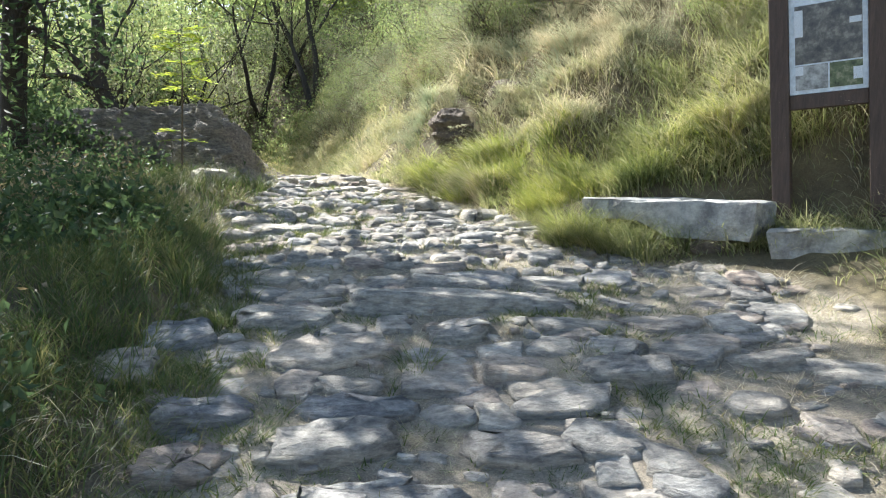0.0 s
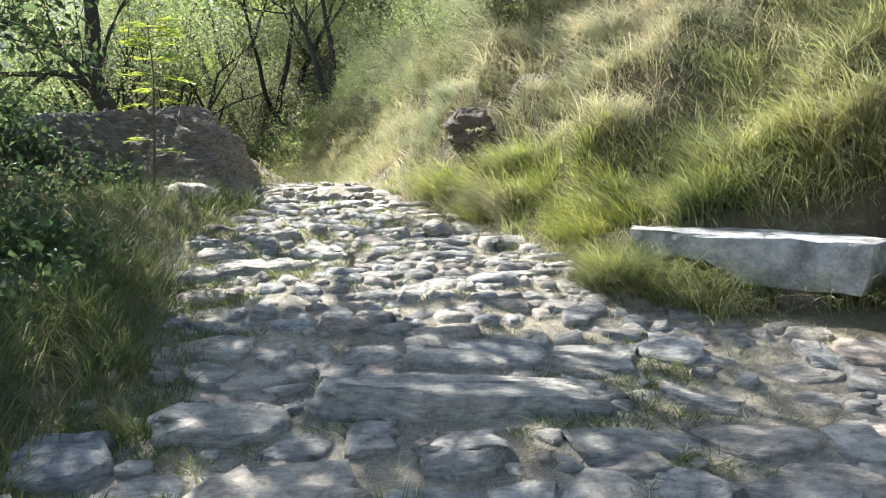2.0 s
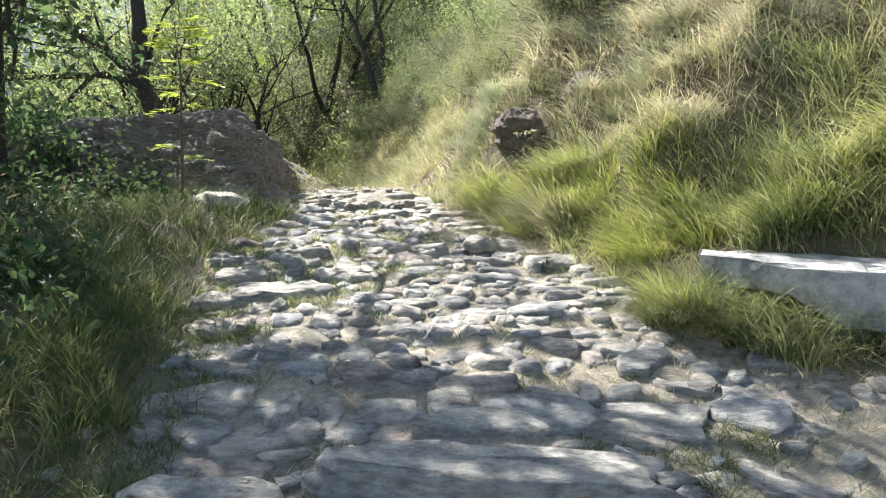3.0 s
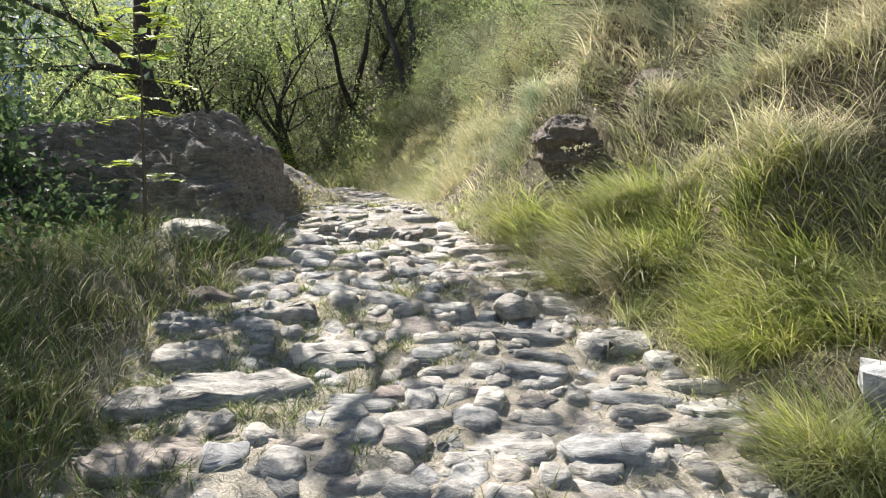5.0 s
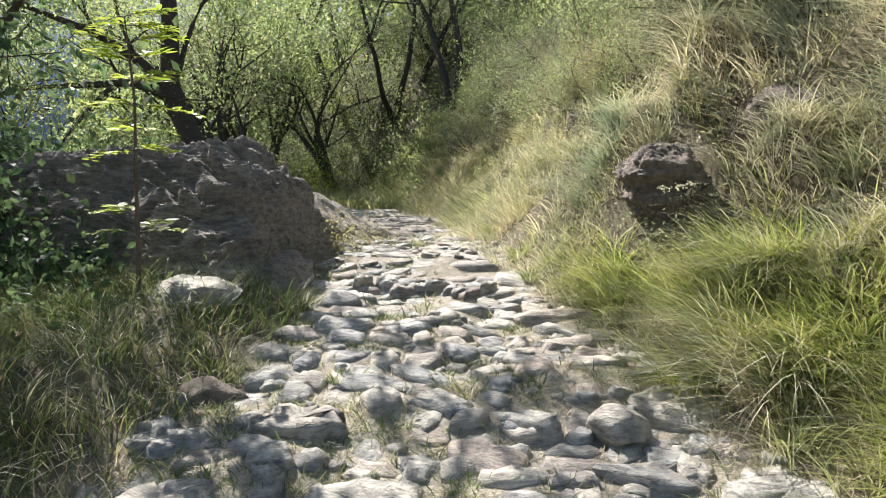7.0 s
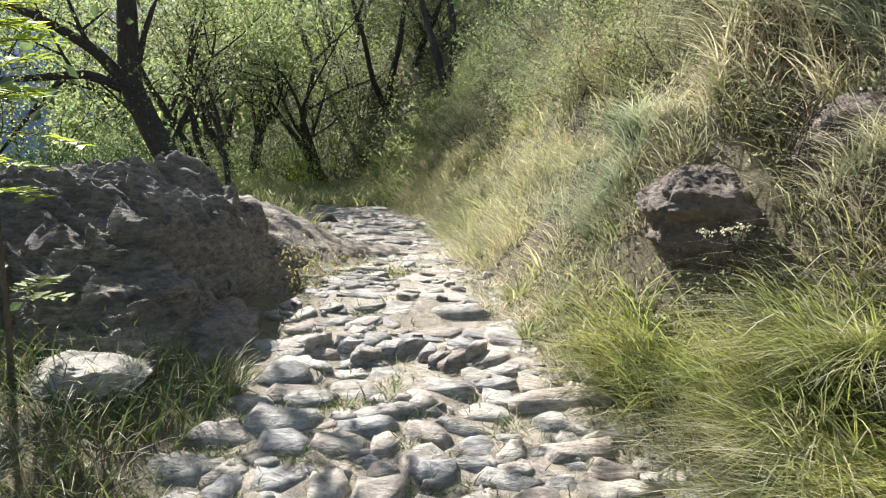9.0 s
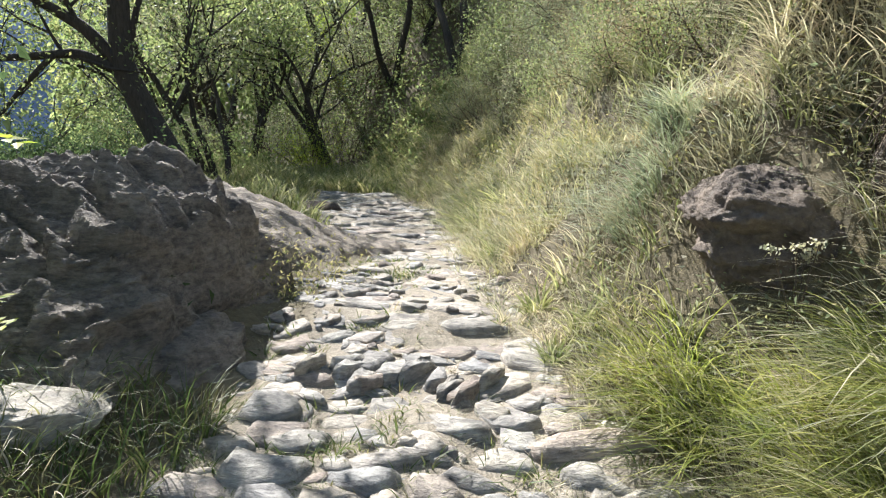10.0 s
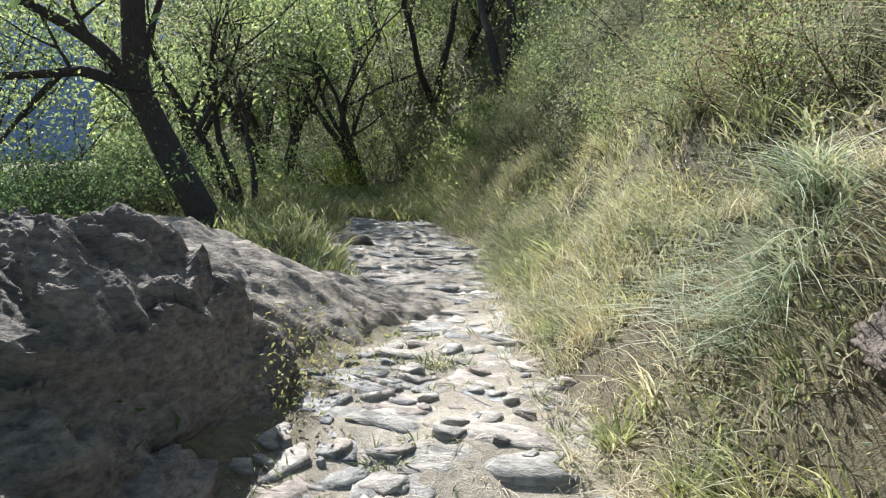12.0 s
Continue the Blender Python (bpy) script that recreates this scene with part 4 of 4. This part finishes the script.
for i in range(22):
    plant(int(r1.choice([1, 0, 2])), r1.uniform(-10, 0.5), r1.uniform(19.5, 25.5), r1.uniform(1.2, 2.0))
for i in range(14):
    plant(4, r1.uniform(-7, -4.3), r1.uniform(3.5, 6.8), r1.uniform(0.5, 0.8))
for i in range(14):
    y = r1.uniform(6.0, 8.7)
    plant((0, 2, 0, 2, 1)[i % 5], float(along(FOOT, y)) + r1.uniform(1.5, 2.9), y, r1.uniform(0.35, 0.6))
for i in range(13):
    x = r1.uniform(-11.5, -6.8)
    plant(4, x, 13.2 - (x + 7.2) * 0.85 + r1.uniform(-0.5, 0.9), r1.uniform(1.5, 1.9))
for ob in SHRUBS:
    for c in list(ob.children_recursive):
        bpy.data.objects.remove(c)
    bpy.data.objects.remove(ob)

# far woods on the rise and across the valley
r2 = np.random.default_rng(9)
n = 60000
x, y = r2.uniform(-45, 25, n), 27 + 22 * r2.uniform(0, 1, n) ** 1.3
z = land(x, y) + (2.5 + 4.5 * (0.5 + 0.5 * vnoise(x * 0.35, y * 0.35, 0, 77))) * r2.uniform(0, 1, n)
keep = x > -0.6 - (y - 6.7) * 0.9
x, y, z = x[keep], y[keep], z[keep]
stuff("far_wood", leaves(np.stack([x, y, z], 1), 0.42, r2, 0.6), leaf_mid, "dense green woodland on the slope beyond", "woodland")
# the blue haze of distance is painted into the hillside's base colour
hazy_hill_mat = plain_material("far_hill_haze", (0.13, 0.18, 0.26), (0.19, 0.24, 0.32), 0.02, 1.0, 0.0)
a = np.linspace(0.2, 2.2, 60)
rows = []
for k, (h, d) in enumerate(((-30, 150), (14, 190), (44, 240), (80, 330))):
    hh = h + (k > 0) * 5 * np.sin(a * 7 + k) * k
    rows.append(np.stack([-np.sin(a) * d, np.cos(a) * d, hh], 1))
V = np.concatenate(rows)
i = np.arange(59)
F = np.concatenate([np.stack([k * 60 + i, k * 60 + i + 1, (k + 1) * 60 + i + 1, (k + 1) * 60 + i], 1) for k in range(3)])
tagged(put("backdrop", mesh_arrays("backdrop", V, F, True), hazy_hill_mat), "distant wooded hillside across the valley, coloured blue for haze", "hill", kind="structure")

# ---- sapling ----
r = np.random.default_rng(71)
stem = np.array([(-2.83, 7.84, 1.40), (-2.80, 7.84, 1.8), (-2.78, 7.83, 2.2), (-2.77, 7.85, 2.65), (-2.80, 7.85, 3.1)])
sap = empty("sapling")
put("trunk", mesh_arrays("trunk", *tube(stem, np.linspace(0.016, 0.004, 5), 6), True), twig_bark, sap)
def pinnate(start, way, length, r):
    """A compound leaf: its stalk, and pairs of leaflets along it."""
    d = np.array(way, float) / np.linalg.norm(way)
    side = np.cross(d, (0, 0, 1.0))
    side /= np.linalg.norm(side)
    t = np.linspace(0, 1, 6)[:, None]
    spine = np.asarray(start) + d * t * length - np.array([0, 0, 0.25 * length]) * t * t
    V, F = [], []
    for u in np.linspace(0.25, 1.0, 8):
        c = np.array([np.interp(u, t[:, 0], spine[:, k]) for k in range(3)])
        for s in (-1, 1):
            o = s * side * 0.9 + d * 0.45 + r.normal(0, 0.12, 3)
            o /= np.linalg.norm(o)
            w = np.cross(o, (0, 0, 1.0)) + r.normal(0, 0.15, 3)
            L = 0.30 * length * (1.15 - 0.5 * abs(u - 0.55))
            n = 4 * len(F) // 2
            V += [c, c + o * L * 0.45 + w * L * 0.2, c + o * L - np.array([0, 0, 0.1 * L]), c + o * L * 0.45 - w * L * 0.2]
            F += [(n, n + 1, n + 2), (n, n + 2, n + 3)]
    return spine, np.array(V), np.array(F)


for h, n in ((1.92, 3), (2.02, 2), (2.38, 2), (2.5, 3), (2.62, 3), (2.74, 4), (2.86, 4), (2.96, 4), (3.05, 4), (3.1, 3)):
    s = np.array([np.interp(h, stem[:, 2], stem[:, k]) for k in range(3)])
    for k in range(n):
        a = r.uniform(0, 2 * np.pi)
        spine, v, f = pinnate(s, (math.cos(a), math.sin(a) * 0.7, r.uniform(0.05, 0.5)), r.uniform(0.2, 0.34), r)
        put("branch", mesh_arrays("branch", *tube(spine, np.linspace(0.003, 0.001, 6), 4), True), twig_bark, sap)
        put("leaf", mesh_arrays("leaf", v, f), leaf_yellow, sap)
tagged(sap, "thin young sapling with bright yellow-green leaves", "sapling")


# ---- information board ----
def photo_material(name, dark, mid, light, scale):
    m, nt, b = nodes_of(name)
    n = noise_tex(nt, scale, 6, 0.7)
    nt.links.new(ramp(nt, n, (0.35, dark), (0.52, mid), (0.68, light)), b.inputs["Base Color"])
    b.inputs["Roughness"].default_value = 0.3
    return m


board_white = plain_material("printed_white", (0.62, 0.68, 0.74), (0.70, 0.75, 0.80), 3, 0.3, 0.0)
photo_rock = photo_material("photo_rock", (0.04, 0.04, 0.045), (0.12, 0.11, 0.10), (0.30, 0.28, 0.24), 14)
photo_green = photo_material("photo_green", (0.03, 0.045, 0.02), (0.12, 0.15, 0.07), (0.35, 0.32, 0.22), 18)
photo_pale = photo_material("photo_pale", (0.12, 0.12, 0.12), (0.35, 0.35, 0.34), (0.55, 0.55, 0.55), 16)
label_white = plain_material("label_white", (0.66, 0.70, 0.74), (0.72, 0.75, 0.78), 30, 0.4, 0.0)
board = empty("information_board", pose(2.43, 5.15, 1.1, 0, -3.5, -32.7))


def slat(name, mat, x0, x1, y0, y1, z0, z1, bevel=0.006, parent=None, label=""):
    """A box in the board's own frame: x along it, y away from the path, z from its foot."""
    bm = bmesh.new()
    bmesh.ops.create_cube(bm, size=1, matrix=Matrix.LocRotScale(((x0 + x1) / 2, (y0 + y1) / 2, (z0 + z1) / 2), None, (x1 - x0, y1 - y0, z1 - z0)))
    if bevel:
        bmesh.ops.bevel(bm, geom=list(bm.edges), offset=bevel, segments=2, affect="EDGES", profile=0.5)
    return part(name, bm, mat, parent or board, label)


slat("post", weathered_wood, -0.06, 0.06, -0.06, 0.06, -0.1, 2.15)
slat("post", weathered_wood, 0.54, 0.67, -0.06, 0.06, -0.25, 2.15)
slat("rail", weathered_wood, 0.06, 0.54, -0.03, 0.03, 0.93, 1.03)
slat("rail", weathered_wood, 0.06, 0.54, -0.03, 0.03, 2.0, 2.1)
panel = slat("panel", board_white, 0.062, 0.538, -0.022, 0.0, 1.032, 1.998, 0.002, None, "white printed panel with photographs")
slat("photo", photo_rock, 0.10, 0.505, -0.025, -0.021, 1.235, 1.63, 0, panel, "dark photograph of rocks")
slat("photo", photo_pale, 0.10, 0.30, -0.025, -0.021, 1.06, 1.225, 0, panel, "pale photograph")
slat("photo", photo_green, 0.31, 0.505, -0.025, -0.021, 1.06, 1.225, 0, panel, "green photograph")
for x0, x1, z0, z1 in ((0.095, 0.15, 1.42, 1.60), (0.10, 0.15, 1.16, 1.22), (0.45, 0.505, 1.10, 1.18), (0.43, 0.50, 1.47, 1.51)):
    slat("caption", label_white, x0, x1, -0.028, -0.0245, z0, z1, 0, panel)

tagged(board, "brown wooden information board with a white photo panel", "information board")

# ---- low leafy growth on the valley side ----
r3 = np.random.default_rng(15)


def leafy(name, p, low, high, per, size, material, label, aspect=0.6):
    c = np.repeat(p, per, axis=0) + r3.normal(0, 0.12, (len(p) * per, 2))
    z = land(c[:, 0], c[:, 1]) + np.repeat(r3.uniform(low, high, len(p)), per) * r3.uniform(0.1, 1.0, len(c))
    return stuff(name, leaves(np.concatenate([c, z[:, None]], 1), size, r3, aspect), material, label, "weeds")


p = scatter(2100, -6, -1.5, 2.0, 9.0, lambda x, y: (x < along(PATH_L, y) - 0.35 - 0.5 * patch(x, y, 0.9, -0.2, 0.4, 31)) * (0.3 + 0.7 * patch(x, y, 0.8, -0.3, 0.3, 32)) * (1 - 0.8 * (y > 6) * (x > -3.2)))
leafy("weeds", p, 0.12, 0.45, 22, 0.066, leaf_dark, "dark leafy weeds and brambles on the verge")
p = scatter(260, -7, -1.7, 2.0, 7.5, lambda x, y: (x < along(PATH_L, y) - 0.4) * patch(x, y, 0.8, 0.0, 0.4, 33))
leafy("dry_weeds", p, 0.1, 0.4, 24, 0.05, leaf_dry, "dry brown weeds on the verge")
p = scatter(230, -4.4, -2.7, 4.6, 6.8, lambda x, y: 0.85 + 0 * x)
leafy("dead_weeds", p, 0.15, 0.5, 18, 0.05, leaf_dry, "reddish brown dead weeds on the verge", 0.35)
# weeds and seed heads through the bank's grass
bank_weed = leaf_material("bank_weed", [(0.30, 0.29, 0.14), (0.44, 0.39, 0.24), (0.24, 0.27, 0.10), (0.50, 0.44, 0.30), (0.34, 0.33, 0.18)], 0.4, patchy=3.0)
p = scatter(5200, -5, 6, 3.0, 18, lambda x, y: (bank_e(x, y) > 0.0) * (bank_e(x, y) < 3.5) * (0.15 + 0.85 * smooth01((y - 8.3) / 1.2)) * (0.3 + 0.7 * patch(x, y, 0.9, -0.3, 0.3, 51)))
leafy("bank_weeds", p, 0.15, 0.45, 30, 0.028, bank_weed, "pale weeds and seed heads among the bank's grass", 0.4)
p = scatter(3600, -5, 8, 3.0, 18, lambda x, y: (bank_e(x, y) > 0.25) * (bank_e(x, y) < 4.5) * patch(x, y, 1.0, 0.0, 0.45, 52))
leafy("bank_herbs", p, 0.12, 0.42, 34, 0.03, leaf_pale, "grey-green low herbs on the bank", 0.5)
p = scatter(90, -2.75, -2.2, 9.6, 10.4, lambda x, y: 0.8 + 0 * x)
leafy("slope_weeds", p, 0.1, 0.35, 14, 0.03, bank_weed, "small dry weeds between the outcrop and the slope", 0.4)
# ivy over the outcrop's shoulder
n = 5200
x, y = r3.uniform(-6.2, -3.6, n), r3.uniform(8.1, 9.8, n)
z = 1.5 + 0.75 * np.clip(1 - ((x + 4.9) / 1.4) ** 2, 0, 1) + r3.normal(0, 0.16, n) + 0.25 * vnoise(x * 2, y * 2, 0, 41)
stuff("ivy", leaves(np.stack([x, y, z], 1), 0.075, r3, 0.8), leaf_dark, "dark ivy trailing over the outcrop", "ivy")


# ---- tussocks ----
def tussock(x, y, material, h, n, spread, lean, down, label, w=0.008):
    v, f = tufts(np.array([[x, y]]), n, spread, h, w, lean, down, 5, 0.7, (0.85, 0.95))
    c = np.array([x, y, float(land(x, y))])
    ob = put("grass_tussock", mesh_arrays("grass_tussock", v - c, f), material)
    ob.location = c
    return tagged(ob, label, "grass tussock", "tussocks along the bank")


GREY = "large drooping grey-green grass tussock on the bank"
YELLOW = "bright yellow-green upright grass tussock beside the paving"
LONG = "long drooping green grass tussock on the bank"
tussock(-0.26, 9.95, grey_grass, 0.4, 700, 0.22, 1.75, (-0.55, -0.45), GREY, 0.007)
tussock(1.35, 8.3, grey_grass, 0.45, 380, 0.2, 1.3, (-0.7, -0.5), GREY, 0.009)
tussock(0.95, 9.5, grey_grass, 0.42, 320, 0.2, 1.3, (-0.7, -0.5), GREY, 0.009)
HANGING = "long pale dead grass tussock hanging down the bank"
for x, y in ((0.5, 9.55), (0.62, 9.85), (0.38, 10.15), (0.75, 10.2), (0.6, 10.8), (0.66, 9.35)):
    tussock(x, y, straw, r3.uniform(0.3, 0.5), 130, 0.2, 1.3, (-0.5, -0.3), HANGING, 0.011)
for x, y, h in ((-0.62, 9.35, 0.22), (-0.72, 9.15, 0.2), (-0.5, 8.95, 0.2), (-0.88, 9.75, 0.2), (-1.3, 11.0, 0.25), (0.75, 6.35, 0.25), (0.45, 7.05, 0.22)):
    tussock(x, y, bank_grass, h, 110, 0.06, 0.7, None, YELLOW, 0.009)
for i in range(16):
    y = r3.uniform(5.6, 8.6)
    x = float(along(FOOT, y)) + r3.uniform(0.1, 0.7)
    tussock(x, y, bank_grass if r3.uniform() < 0.7 else straw, r3.uniform(0.36, 0.5), 260, 0.14, 1.15, (-0.6, -0.4), LONG, 0.0085)

# ---- flowering weed by the bank rock ----
weed = empty("flowering_weed", pose(0.2, 8.7, float(land(0.2, 8.7))))
flower_white = leaf_material("flower_white", [(0.42, 0.42, 0.33), (0.52, 0.51, 0.42)], 0.3)
for k in range(5):
    e = np.array([r3.normal(0, 0.05), r3.normal(0, 0.04), r3.uniform(0.34, 0.52)])
    put("stem", mesh_arrays("stem", *tube([(0, 0, 0), e * np.array([0.4, 0.4, 0.55]), e], [0.004, 0.003, 0.002], 4), True), twig_bark, weed)
    h = e + np.stack([r3.normal(0, 0.018, 34), r3.normal(0, 0.018, 34), r3.normal(0, 0.008, 34)], 1)
    tagged(put("flower_head", mesh_arrays("flower_head", *leaves(h, 0.016, r3, 0.8)), flower_white, weed, "creamy white flower head"), kind="stuff")
tagged(weed, "weed with creamy white flower heads on the bank", "weed")

# ---- fence on the valley side ----
pale_wood = plain_material("pale_wood", (0.26, 0.21, 0.15), (0.42, 0.36, 0.27), 8, 0.8, 0.004, (1, 1, 4))
fence = empty("fence", pose(-6.9, 11.3, float(land(-6.9, 11.3))))
for x, y in ((0, 0), (-1.6, 0.5), (-3.2, 1.0)):
    bm = bmesh.new()
    z0 = float(land(-6.9 + x, 11.3 + y) - land(-6.9, 11.3))
    bmesh.ops.create_cone(bm, cap_ends=True, segments=10, radius1=0.075, radius2=0.07, depth=1.3, matrix=Matrix.Translation((x, y, z0 + 0.45)))
    part("post", bm, pale_wood, fence)
for h in (0.5, 0.95):
    v, f = tube([(0.1, -0.03, h), (-1.6, 0.5, h - 0.35), (-3.3, 1.03, h - 0.7)], [0.05, 0.048, 0.045], 8)
    put("rail", mesh_arrays("rail", v, f, True), pale_wood, fence)
tagged(fence, "weathered pale wooden post and rail fence", "fence")

# ---- bare earth scar with roots above the bank rock ----
scar = empty("earth_scar", pose(0.92, 9.0, float(land(0.92, 9.0)) - 0.4))
face = boulder("face", (0, 0, 0), (0.42, 0.42, 0.34), 20, 27, bank_rock, 60, 0.2, 2.2, 0.02, scale=0.4)
face.parent = scar
face.matrix_basis = pose(0, 0, -0.06, 0, 0, 20)
for k in range(26):
    a = r3.uniform(-2.6, -0.9)
    p0 = np.array([0.36 * math.sin(a) + 0.02, 0.3 * math.cos(a) * -1, 0.24 + r3.normal(0, 0.04)])
    p1 = p0 + np.array([-0.07, -0.05, -0.09 + r3.normal(0, 0.03)])
    p2 = p1 + np.array([r3.normal(-0.05, 0.05), r3.normal(-0.04, 0.05), -r3.uniform(0.1, 0.28)])
    put("root", mesh_arrays("root", *tube([p0, p1, (p1 + p2) / 2 + r3.normal(0, 0.015, 3), p2], [0.004, 0.0035, 0.003, 0.001], 4), True), twig_bark, scar)
tagged(scar, "bare brown earth scar with hanging roots in the bank", "earth bank")

# ---- small tufts between the lower slabs ----
for x, y, h in ((-0.45, 4.0, 0.12), (-0.3, 3.97, 0.1), (-0.12, 3.4, 0.13), (-0.78, 2.8, 0.1), (-0.86, 3.42, 0.12), (0.42, 2.5, 0.11), (-1.2, 3.95, 0.13), (-1.28, 3.28, 0.1), (-0.5, 2.5, 0.08), (0.55, 3.0, 0.09)):
    v, f = tufts(np.array([[x, y]]), 130, 0.1, h, 0.006, 0.9, None, 3, 0.9)
    c = np.array([x, y, float(land(x, y))])
    ob = put("grass_tuft", mesh_arrays("grass_tuft", v - c, f), green_grass)
    ob.location = c
    tagged(ob, "small green grass tuft growing between paving slabs", "grass tuft", "tufts between the slabs")

# ---- leafy floor of the wood ----
p = scatter(1700, -10, 2.5, 17.5, 28, lambda x, y: (np.abs(x - 0.5 * (along(PATH_L, y) + along(PATH_R, y))) > 1.2) * 0.9)
leafy("undergrowth", p, 0.2, 1.1, 26, 0.075, leaf_mid, "green undergrowth beneath the wood")
p = scatter(1500, -6, 2, 13.5, 20, lambda x, y: (bank_e(x, y) > 0.1) * (bank_e(x, y) < 3.5) * 0.8)
leafy("far_bank_weeds", p, 0.15, 0.5, 22, 0.045, bank_weed, "pale dry weeds on the far end of the bank", 0.45)

# ---- lush green tussocks along the bank's foot ----
LUSH = "lush green drooping grass tussock at the bank's foot"
for x, y in ((-0.1, 8.5), (0.15, 8.3), (0.3, 8.05), (-0.25, 8.75), (0.5, 8.4), (0.65, 8.1)):
    tussock(x, y, lush_grass, r3.uniform(0.36, 0.46), 240, 0.15, 1.05, (-0.6, -0.4), LUSH, 0.0085)
for x, y in ((0.98, 5.74), (1.08, 5.64), (1.2, 5.54)):
    tussock(x, y, lush_grass, 0.44, 220, 0.12, 0.85, (-0.2, -0.2), LUSH, 0.0075)
for i in range(30):
    y = r3.uniform(5.9, 7.7)
    low = float(along(PATH_R, y)) + 0.22
    tussock(low + r3.uniform(0, 1) * (float(along(FOOT, y)) + 0.6 - low), y, green_grass if i % 3 == 0 else lush_grass, r3.uniform(0.26, 0.4), 200, 0.13, 1.05, (-0.35, -0.3), LUSH, 0.0075)
for i in range(14):
    y = r3.uniform(5.7, 8.4)
    tussock(float(along(FOOT, y)) + r3.uniform(-0.1, 0.75), y, lush_grass, r3.uniform(0.32, 0.46), 220, 0.14, 1.05, (-0.5, -0.4), LUSH, 0.0085)
